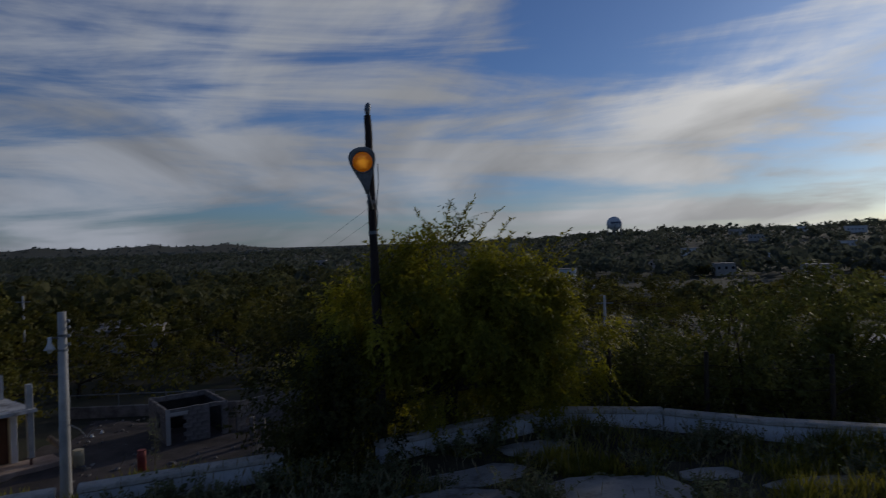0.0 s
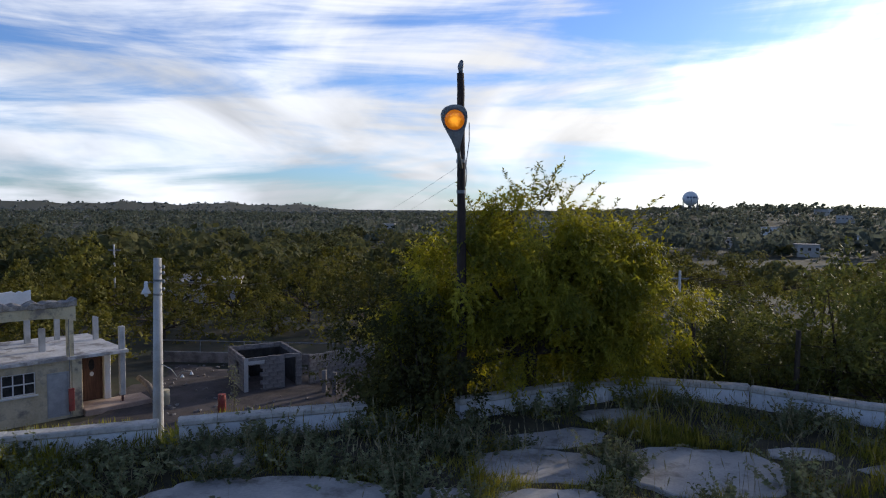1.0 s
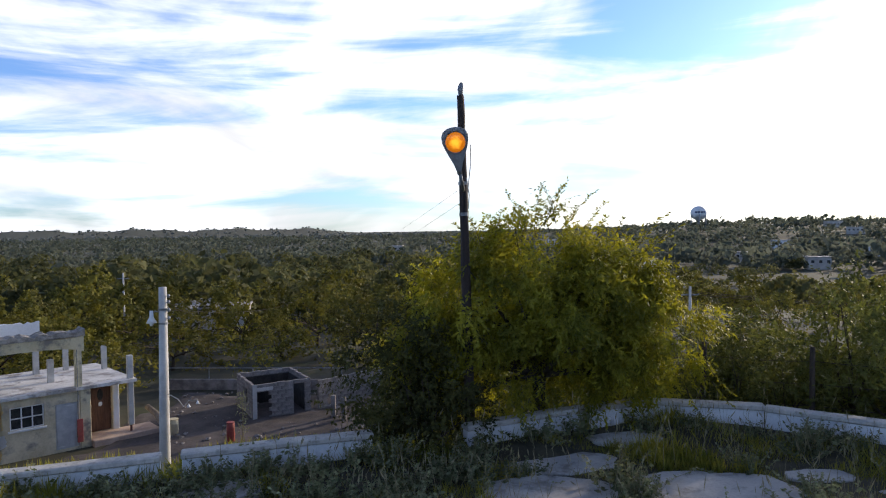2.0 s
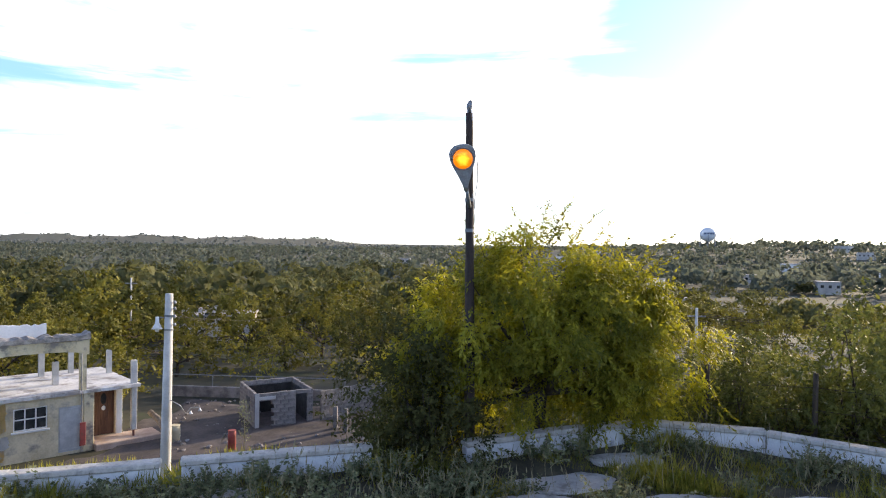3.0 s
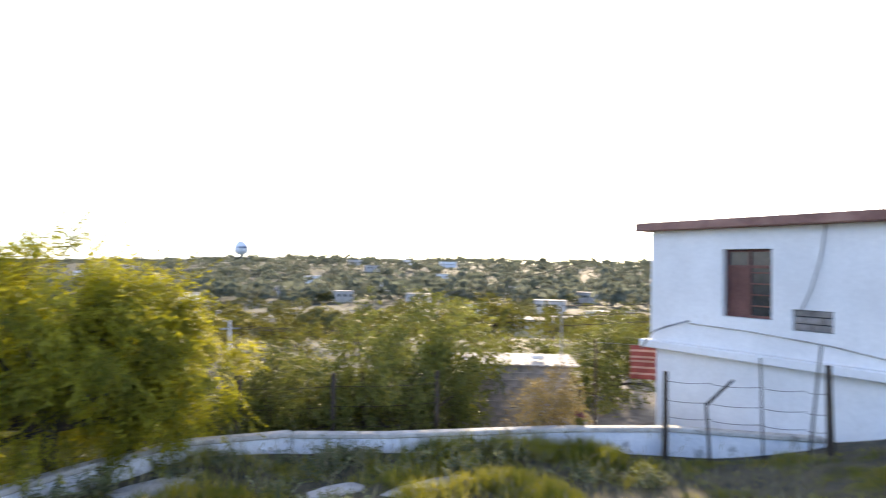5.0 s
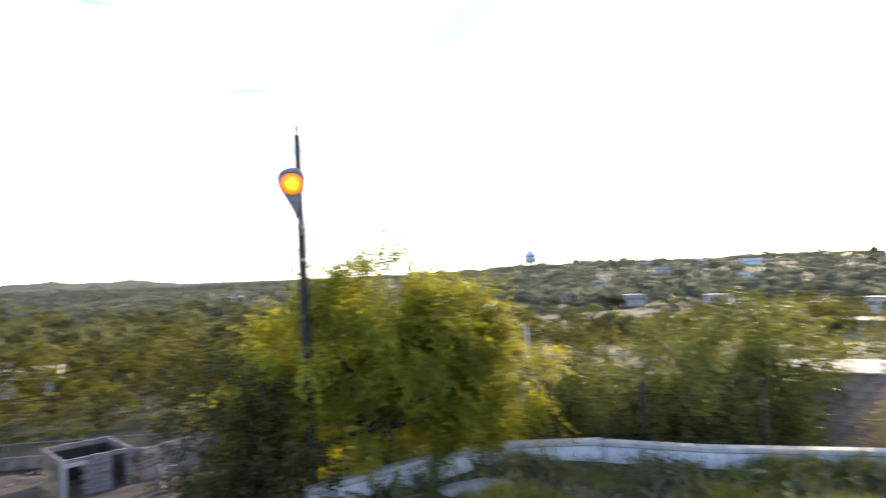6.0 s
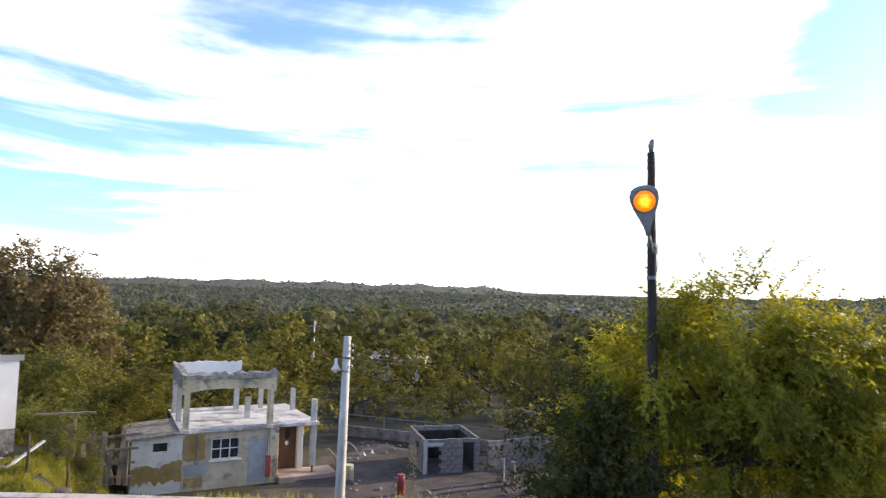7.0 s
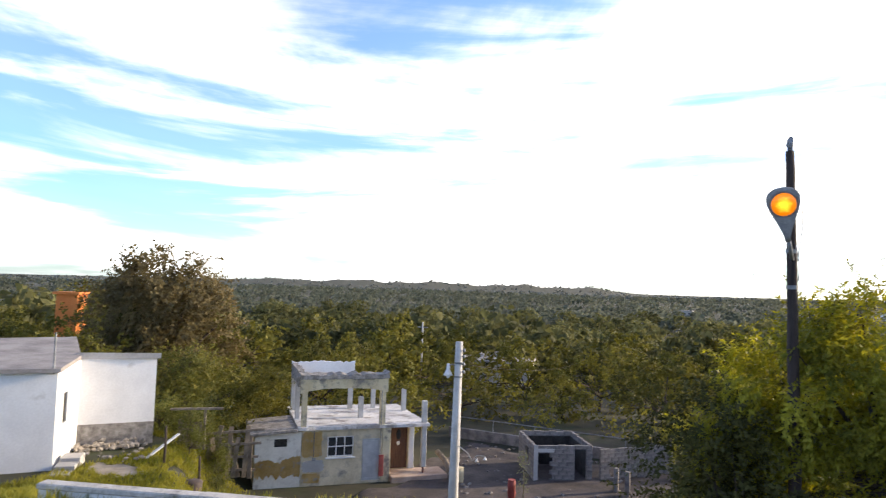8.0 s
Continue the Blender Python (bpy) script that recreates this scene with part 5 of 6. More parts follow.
def blanket():
    t = thing("striped_blanket", "red and white striped blanket hung on a line", "blanket", pose(16.35, 12.55, 0.2, 0, 0, -52))
    for k in range(16):
        bm = bmesh.new()
        z0, z1 = 0.0613 * k, 0.0613 * (k + 1)
        prev = None
        for i in range(15):
            u = 1.6 * i / 14
            y = 0.05 * math.sin(u * 5) + 0.02 * math.sin(u * 13)
            v = bm.verts.new((u, y, z0)), bm.verts.new((u, y * 0.8, z1))
            if prev:
                bm.faces.new((prev[0], v[0], v[1], prev[1]))
            prev = v
        bmesh.ops.solidify(bm, geom=bm.faces[:], thickness=0.012)
        part("stripe", bm, M_REDCLOTH if k not in (2, 5, 8, 10, 13) else M_PALECLOTH, t)
    bm = bmesh.new()
    tube(bm, [(-1.0, 0, 1.02), (0.8, 0, 0.985), (2.6, 0, 1.02)], 0.006, 5)
    part("line", bm, M_STEEL, t)
    for u in (-1.0, 2.6):
        bm = bmesh.new()
        tube(bm, [(u, 0, -2.4), (u, 0, 1.1)], 0.035, 7)
        part("line_post", bm, M_BARK, t)


blanket()


def flower_pot():
    t = thing("flower_pot", "clay pot with a red flower on the parapet", "flower pot", pose(9.78, 8.62, 0.0))
    bm = bmesh.new()
    tube(bm, [(0, 0, -0.02), (0, 0, 0.1), (0, 0, 0.42), (0, 0, 0.46)], [0.07, 0.085, 0.11, 0.12], 14)
    part("pot", bm, M_DARKPOT, t, smooth=True)
    rng = np.random.default_rng(4)
    n = 60
    b = np.concatenate([rng.normal(0, 0.05, (n, 2)), rng.uniform(0.44, 0.6, (n, 1))], 1)
    quads("leaves", leaf_quads(rng, b, unit(rng.normal(size=(n, 3))), np.full(n, 0.08), np.full(n, 0.025)), M_LEAF_D, t)
    b = np.concatenate([rng.normal(0.03, 0.035, (40, 2)), rng.uniform(0.62, 0.72, (40, 1))], 1)
    quads("blossom", leaf_quads(rng, b, unit(rng.normal(size=(40, 3))), np.full(40, 0.06), np.full(40, 0.025)), M_REDCLOTH, t)


flower_pot()

# ---- yard and half-ruined house ----


def ruined_house():
    t = thing("ruined_house", "half-ruined plaster house with a bare concrete upper frame", "house", pose(-19.21, 24.63, -5.56, 0, 0, 44.0))
    t.scale = (0.965, 0.965, 0.965)
    wn, md, lw = (1.76, 3.01, 1.21, 2.16), (3.43, 4.33, 0.02, 2.0), (-0.69, -0.10, 1.75, 2.13)
    bm = bmesh.new()
    cells(bm, 0.55, 4.40, -0.4, 2.5, 0.0, 0.2, [wn, md])
    box(bm, 0.55, 0.75, 0.201, 5.2, -0.4, 2.5)
    box(bm, 0.751, 6.3, 5.0, 5.2, -0.4, 2.5)
    box(bm, 6.1, 6.3, 1.3, 4.999, -0.4, 2.5)
    part("wall", bm, M_PLASTER, t)
    bm = bmesh.new()
    cells(bm, 4.40, 6.3, 0.0, 2.5, 1.1, 1.29, [(5.05, 5.98, 0.20, 2.35)])
    part("porch_wall", bm, M_PLASTER, t, "cream plaster wall round the porch door")
    for u0, u1 in ((4.40, 4.82),):
        bm = bmesh.new()
        box(bm, u0 + 0.003, u1, -0.03, 1.09, -0.3, 2.5, 0.015)
        part("pilaster", bm, M_CREAM, t)
    bm = bmesh.new()
    box(bm, 6.42, 6.66, 0.02, 0.26, 0.5, 3.72, 0.015)
    part("corner_column", bm, M_POLECONC, t, "bare concrete column with exposed steel")
    bm = bmesh.new()
    box(bm, 6.50, 6.58, 0.1, 0.18, -0.3, 0.5)
    part("rusty_prop", bm, M_RUST, t)
    bm = bmesh.new()
    box(bm, 6.02, 6.28, 0.95, 1.095, 0.2, 2.5, 0.012)
    part("door_pilaster", bm, M_WHITE, t)
    bm = bmesh.new()
    box(bm, 4.83, 7.7, -0.35, 1.09, -0.4, 0.2, 0.03)
    part("porch_floor", bm, M_PINKFLOOR, t, "worn pinkish porch floor")
    # roof slab with ragged edge
    bm = bmesh.new()
    rng = np.random.default_rng(2)
    outline = []
    for (xa, ya), (xb, yb) in (((0.35, -0.15), (6.75, -0.12)), ((6.75, -0.12), (6.45, 5.35)), ((6.45, 5.35), (0.35, 5.35)), ((0.35, 5.35), (0.35, -0.15))):
        for k in range(16):
            s = k / 16
            outline.append((xa + (xb - xa) * s + rng.normal(0, 0.018), ya + (yb - ya) * s + rng.normal(0, 0.018)))
    lo = [bm.verts.new((x, y, 2.503)) for x, y in outline]
    hi = [bm.verts.new((x, y, 2.65 + rng.normal(0, 0.006))) for x, y in outline]
    bm.faces.new(hi)
    bm.faces.new(lo[::-1])
    for k in range(len(lo)):
        j = (k + 1) % len(lo)
        bm.faces.new((lo[k], lo[j], hi[j], hi[k]))
    part("roof_slab", bm, M_ROOFWHITE, t, "flat concrete roof slab with peeling white coat")

    def ragged(name, x0, x1, y0, y1, z0, z1, material, label="", along="x", dip=0.0, jag=0.05):
        """A beam or wall piece whose top is broken and whose underside may sag in an arch."""
        bm = bmesh.new()
        n = 22
        rows = []
        for k in range(n + 1):
            s = k / n
            arch = dip * (abs(2 * s - 1) ** 3)
            zt = z1 + rng.normal(0, jag) - jag
            zb = z0 - arch + rng.normal(0, jag * 0.25)
            u = (x0 + (x1 - x0) * s) if along == "x" else (y0 + (y1 - y0) * s)
            c = [(u, y0), (u, y1)] if along == "x" else [(x0, u), (x1, u)]
            off = rng.normal(0, jag * 0.5)
            rows.append([bm.verts.new((*c[0], zb)), bm.verts.new((*c[1], zb)), bm.verts.new((*c[1], zt + off)), bm.verts.new((*c[0], zt))])
        for r0, r1 in zip(rows, rows[1:]):
            for k in range(4):
                bm.faces.new((r0[k], r0[(k + 1) % 4], r1[(k + 1) % 4], r1[k]))
        bm.faces.new(rows[0][::-1])
        bm.faces.new(rows[-1])
        bmesh.ops.recalc_face_normals(bm, faces=bm.faces[:])
        return part(name, bm, material, t, label)

    for x0, x1, y0, y1, h in ((0.50, 0.74, -0.04, 0.20, 1.75), (4.24, 4.50, -0.04, 0.20, 1.75), (0.42, 0.66, 4.2, 4.44, 1.7), (3.45, 3.69, 4.2, 4.44, 1.7), (0.42, 0.62, 2.0, 2.24, 1.7), (3.55, 3.79, 1.75, 1.99, 1.05), (4.75, 4.97, 4.3, 4.52, 1.35), (6.2, 6.42, 3.2, 3.42, 1.15)):
        ragged("upper_column", x0, x1, y0, y1, 2.60, 2.65 + h, M_CREAM if h > 1.72 else M_POLECONC, jag=0.015)
    ragged("front_beam", 0.40, 4.60, -0.06, 0.22, 4.42, 4.88, M_CREAM, "pale yellow broken front beam", dip=0.22, jag=0.02)
    ragged("broken_ledge", 0.38, 4.64, -0.12, 0.85, 4.86, 5.12, M_RUBBLE, "broken grey concrete ledge", jag=0.05)
    ragged("back_beam", 0.40, 3.75, 4.2, 4.42, 4.35, 5.20, M_WHITE, "white back beam", jag=0.025)
    ragged("side_beam", 0.38, 0.66, 0.86, 4.19, 4.45, 5.15, M_RUBBLE, "broken side beam", along="y", dip=0.1, jag=0.04)
    # front window
    bm = bmesh.new()
    u0, u1, z0, z1 = wn
    w3, h2 = (u1 - u0 - 0.05) / 3, (z1 - z0 - 0.05) / 2
    holes = [(u0 + 0.05 + i * w3, u0 + i * w3 + w3, z0 + 0.05 + j * h2, z0 + j * h2 + h2) for i in range(3) for j in range(2)]
    cells(bm, u0 + 0.004, u1 - 0.004, z0 + 0.004, z1 - 0.004, 0.05, 0.10, holes)
    fr = part("window_frame", bm, M_WHITE, t, "white steel window frame")
    for a, b, c, d in holes:
        bm = bmesh.new()
        box(bm, a, b, 0.07, 0.076, c, d)
        part("pane", bm, M_GLASS, fr)
    bm = bmesh.new()
    box(bm, u0 - 0.08, u1 + 0.08, -0.07, 0.0, z0 - 0.09, z0 - 0.003, 0.01)
    part("window_sill", bm, M_WHITE, t)
    bm = bmesh.new()
    box(bm, md[0] + 0.01, md[1] - 0.01, 0.04, 0.09, md[2], md[3] - 0.01, 0.006)
    d1 = part("sheet_door", bm, M_GALV, t, "dented pale metal sheet door")
    for a, b, c, d in ((md[0] + 0.05, md[1] - 0.05, 0.1, 0.14), (md[0] + 0.05, md[1] - 0.05, 1.85, 1.89), (md[0] + 0.05, md[0] + 0.09, 0.15, 1.84), (md[1] - 0.09, md[1] - 0.05, 0.15, 1.84)):
        bm = bmesh.new()
        box(bm, a, b, 0.02, 0.039, c, d)
        part("door_rib", bm, M_GALV, d1)
    bm = bmesh.new()
    box(bm, 5.06, 5.97, 1.15, 1.21, 0.205, 2.34, 0.006)
    d2 = part("front_door", bm, M_DOORWOOD, t, "dark brown panelled door with an oval window")
    for a, b, c, d in ((5.16, 5.46, 0.32, 0.95), (5.57, 5.87, 0.32, 0.95), (5.16, 5.30, 1.1, 2.2), (5.73, 5.87, 1.1, 2.2)):
        bm = bmesh.new()
        box(bm, a, b, 1.135, 1.149, c, d, 0.006)
        part("door_panel", bm, M_DOORWOOD, d2)
    bm = bmesh.new()
    bmesh.ops.create_uvsphere(bm, u_segments=18, v_segments=10, radius=1, matrix=Matrix.Translation((5.51, 1.145, 1.88)) @ Matrix.Diagonal((0.13, 0.015, 0.27, 1)))
    part("oval_window", bm, M_GLASS, d2, smooth=True)
    bm = bmesh.new()
    bmesh.ops.create_uvsphere(bm, u_segments=12, v_segments=8, radius=1, matrix=Matrix.Translation((5.51, 1.13, 1.45)) @ Matrix.Diagonal((0.09, 0.02, 0.11, 1)))
    part("door_plaque", bm, M_WHITE, d2, smooth=True)
    # lean-to
    bm = bmesh.new()
    cells(bm, -1.55, 0.54, -0.4, 2.42, 0.02, 0.2, [lw])
    box(bm, -1.55, -1.37, 0.201, 3.0, -0.4, 2.42)
    part("annex_wall", bm, M_ANNEX, t, "white and ochre peeling annex wall")
    bm = bmesh.new()
    box(bm, lw[0], lw[1], 0.12, 0.14, lw[2], lw[3])
    part("annex_window", bm, M_DARK, t)
    bm = bmesh.new()
    rb = np.random.default_rng(8)
    xs = np.linspace(-1.54, 0.53, 26)
    tp = [bm.verts.new((x, 0.012, 1.12 + 0.10 * math.sin(x * 4) + rb.normal(0, 0.035) + (0.12 if x > -0.3 else 0))) for x in xs]
    bt = [bm.verts.new((x, 0.012, 0.42 + rb.normal(0, 0.06))) for x in xs]
    for k in range(25):
        bm.faces.new((bt[k], bt[k + 1], tp[k + 1], tp[k]))
    bmesh.ops.solidify(bm, geom=bm.faces[:], thickness=0.006)
    part("ochre_band", bm, M_OCHRE, t, "ochre paint band, peeling")
    bm = bmesh.new()
    box(bm, -1.85, 0.34, -0.2, 3.2, 0, 0.14, 0.02, Matrix.Translation((0, 0, 2.44)) @ Matrix.Rotation(radians(-4), 4, "Y"))
    part("annex_roof", bm, M_RUBBLE, t, "crumbling grey annex roof")
    for (a, b, c, d), mm in ((((0.56, 1.5, 1.25, 2.40)), M_OCHRE), (((0.60, 1.62, 0.55, 1.10)), M_WHITE), (((0.62, 1.45, 0.05, 0.5)), M_OCHRE)):
        bm = bmesh.new()
        n = 18
        ring = []
        cx, cz = (a + b) / 2, (c + d) / 2
        for k in range(n * 2):
            an = k * math.tau / (2 * n)
            q = 1 / max(abs(math.cos(an)), abs(math.sin(an))) ** 0.85
            q *= 1 + rb.normal(0, 0.05)
            ring.append(bm.verts.new((min(max(cx + (b - a) / 2 * q * math.cos(an), 0.56), 1.72), -0.006, cz + (d - c) / 2 * q * math.sin(an))))
        bm.faces.new(ring)
        bmesh.ops.solidify(bm, geom=bm.faces[:], thickness=0.005)
        part("paint_patch", bm, mm, t, "patch of old wall paint")
    bm = bmesh.new()
    tube(bm, [(1.12, -0.02, 2.45), (1.12, -0.02, 1.2)], 0.02, 6)
    part("conduit", bm, M_STEEL, t)
    bm = bmesh.new()
    box(bm, 1.05, 1.22, -0.06, -0.001, 1.08, 1.22)
    part("meter_box", bm, M_STEEL, t)
    bm = bmesh.new()
    tube(bm, [(4.30, -0.10, 4.3), (4.30, -0.10, 0.1)], 0.022, 6)
    part("drain_pipe", bm, M_STEEL, t)
    bm = bmesh.new()
    box(bm, 4.22, 4.46, -0.16, -0.12, 0.22, 1.24, 0.01)
    part("red_panel", bm, M_REDPAINT, t, "upright red painted sheet")


ruined_house()


def hut():
    t = thing("roofless_hut", "roofless hut of bare concrete blocks", "hut", pose(-10.06, 31.55, -5.72, 0, 0, 31.7))
    block_wall(t, pose(0, 0, 0), 2.9, 1.8, 0.15, [(0.22, 0.95, -0.3, 1.45), (2.02, 2.62, -0.3, 1.6)])
    block_wall(t, pose(0.07, 0.09, 0, 0, 0, 90), 3.0, 1.8, 0.15, [(0.9, 1.6, 0.6, 1.4)])
    block_wall(t, pose(2.83, 0.09, 0, 0, 0, 90), 3.0, 1.8, 0.15)
    block_wall(t, pose(0, 3.15, 0), 2.9, 1.8, 0.15)
    bm = bmesh.new()
    box(bm, 0.0, 0.2, -0.09, -0.076, 0, 1.8)
    part("corner_post", bm, M_POLECONC, t)
    bm = bmesh.new()
    box(bm, 0.15, 1.0, -0.10, -0.077, 1.46, 1.62)
    part("lintel", bm, M_POLECONC, t)
    # dark sheets added inside, standing for the room's shade and its staining
    for x0, x1, y0, y1 in ((0.16, 2.74, 2.95, 3.06), (0.16, 0.22, 0.2, 2.94), (2.68, 2.74, 0.2, 2.94), (1.0, 2.0, 0.10, 0.13)):
        bm = bmesh.new()
        box(bm, x0, x1, y0, y1, -0.05, 1.55)
        part("shade_lining", bm, M_DARK, t, "dark inner face, shade and staining put into its colour")
    w = thing("block_wall", "stepped wall of bare concrete blocks in the yard", "wall", pose(-7.25, 33.3, -5.72, 0, 0, 48))
    block_wall(w, pose(0, 0, 0), 4.4, 1.6, 0.15, [(0.5, 1.1, 0.2, 0.9)])
    for x, y in ((-6.17, 31.76), (-5.6, 31.4)):
        p = thing("concrete_stub", "short bare concrete post standing in the yard", "post", pose(x, y, -5.75), "yard stubs")
        bm = bmesh.new()
        box(bm, -0.1, 0.1, -0.1, 0.1, 0, 1.25, 0.015)
        part("stub", bm, M_BLOCK, p)


hut()


def yard_wall():
    w = thing("yard_wall", "long low grey wall with a pipe rail behind the yard", "wall", pose(-17.5, 38.0, -5.9, 0, 0, -2))
    bm = bmesh.new()
    box(bm, 0, 11, -0.1, 0.1, -0.5, 0.85, 0.02)
    part("wall_body", bm, M_BLOCK, w)
    bm = bmesh.new()
    tube(bm, [(0, 0, 1.5), (11, 0, 1.5)], 0.03, 6)
    part("rail", bm, M_STEEL, w)
    for k in range(5):
        bm = bmesh.new()
        tube(bm, [(0.3 + 2.6 * k, 0, 0.8), (0.3 + 2.6 * k, 0, 1.52)], 0.03, 6)
        part("rail_post", bm, M_STEEL, w)


yard_wall()


def yard_dirt():
    """A bare dirt sheet just above the ground in the yard."""
    for name, x0, x1, y0, y1, lab in (("yard_dirt", -16.5, -3.0, 24.5, 37.5, "bare trampled dirt yard"), ("side_yard", 15.0, 30.0, 13.0, 27.0, "pale gravel yard behind the white house")):
        xs, ys = np.linspace(x0, x1, 28), np.linspace(y0, y1, 28)
        X, Y = np.meshgrid(xs, ys, indexing="ij")
        Z = height(X, Y) + 0.06 + 0.03 * np.sin(X * 2.2) * np.cos(Y * 1.9)
        edge = np.maximum(np.abs(X - (x0 + x1) / 2) / ((x1 - x0) / 2), np.abs(Y - (y0 + y1) / 2) / ((y1 - y0) / 2))
        Z -= 0.5 * smooth01(edge + 0.08 * np.sin(X * 1.3 + Y), 0.86, 1.0)
        me = bpy.data.meshes.new(name)
        f = [(i * 28 + j, (i + 1) * 28 + j, (i + 1) * 28 + j + 1, i * 28 + j + 1) for i in range(27) for j in range(27)]
        me.from_pydata(list(zip(X.ravel().tolist(), Y.ravel().tolist(), Z.ravel().tolist())), [], f)
        me.materials.append(M_DIRT if name == "yard_dirt" else M_GRAVEL)
        me.shade_smooth()
        tagged(new(name, me), lab, "ground", kind="structure")
    rng = np.random.default_rng(12)
    rock = bmesh.new()
    bmesh.ops.create_icosphere(rock, subdivisions=1, radius=1)
    for v in rock.verts:
        v.co *= rng.uniform(0.7, 1.15)
    me = bpy.data.meshes.new("rubble_stone")
    rock.to_mesh(me)
    rock.free()
    me.materials.append(M_BLOCK)
    for k in range(210):
        if k < 185:
            x, y = rng.uniform(-15.5, -4.5), rng.uniform(26, 37)
        else:
            x, y = rng.uniform(-21.0, -18.9), rng.uniform(15.6, 17.6)
        s = rng.uniform(0.04, 0.15)
        if -20.5 < x < -13 and 22 < y < 32 or (-10.5 < x < -6.5 and 31 < y < 36):
            continue
        o = tagged(new("rubble_stone", me), "loose grey rubble stone lying on bare dirt", "stone", "rubble")
        o.matrix_basis = pose(x, y, float(height(x, y)) + 0.06 + s * 0.2, 0, 0, rng.uniform(0, 360))
        o.scale = (s, s * rng.uniform(0.6, 1), s * 0.6)


yard_dirt()


def barrel(name, label, x, y, h, r, material):
    z = float(height(x, y))
    t = thing(name, label, "barrel", pose(x, y, z))
    bm = bmesh.new()
    tube(bm, [(0, 0, -0.05), (0, 0, h * 0.33), (0, 0, h * 0.35), (0, 0, h * 0.66), (0, 0, h * 0.68), (0, 0, h)], [r * 0.92, r, r * 1.05, r, r * 1.05, r * 0.96], 18)
    part("drum", bm, material, t, smooth=True)
    bm = bmesh.new()
    tube(bm, [(0, 0, h), (0, 0, h + 0.03)], r * 1.0, 18)
    part("rim", bm, material, t)


barrel("barrel", "dented cream metal drum beside the pole", -12.9, 29.2, 0.75, 0.22, M_CREAM)
barrel("red_post", "rusty red drum at the edge of the slope", -9.95, 28.2, 0.88, 0.17, M_REDPAINT)


def fallen_log():
    bm = bmesh.new()
    tube(bm, [(-14.6, 30.3, -4.6), (-14.0, 30.0, -4.9), (-13.5, 29.6, -5.35), (-13.0, 29.2, -5.62), (-12.4, 28.9, -5.68)], [0.13, 0.14, 0.15, 0.14, 0.12], 9)
    t = thing("leaning_trunk", "bare pale crooked trunk leaning on the ground", "log")
    part("trunk", bm, M_DEADWOOD, t, smooth=True)


fallen_log()


def dry_stalk():
    t = thing("dry_stalk", "tall dry weed stalk standing in the dirt yard", "weed", pose(-9.5, 28.4, -5.68))
    rng = np.random.default_rng(44)
    bm = bmesh.new()
    tube(bm, [(0, 0, -0.05), (0.03, 0, 0.9), (0.0, 0.02, 2.1)], [0.022, 0.016, 0.006], 6)
    for k in range(9):
        z = 0.5 + 0.17 * k
        a = rng.uniform(0, math.tau)
        tube(bm, [(0.02, 0, z), (0.02 + 0.16 * math.cos(a), 0.16 * math.sin(a), z + 0.16), (0.02 + 0.24 * math.cos(a), 0.24 * math.sin(a), z + 0.36)], [0.007, 0.005, 0.003], 4)
    part("stalk", bm, M_STRAW, t)
    n = 160
    z = rng.uniform(0.4, 2.2, n)
    b = np.stack([rng.normal(0, 0.13, n), rng.normal(0, 0.13, n), z], -1)
    quads("foliage", leaf_quads(rng, b, unit(rng.normal(size=(n, 3))), np.full(n, 0.1), np.full(n, 0.022)), M_WEED, t)


dry_stalk()

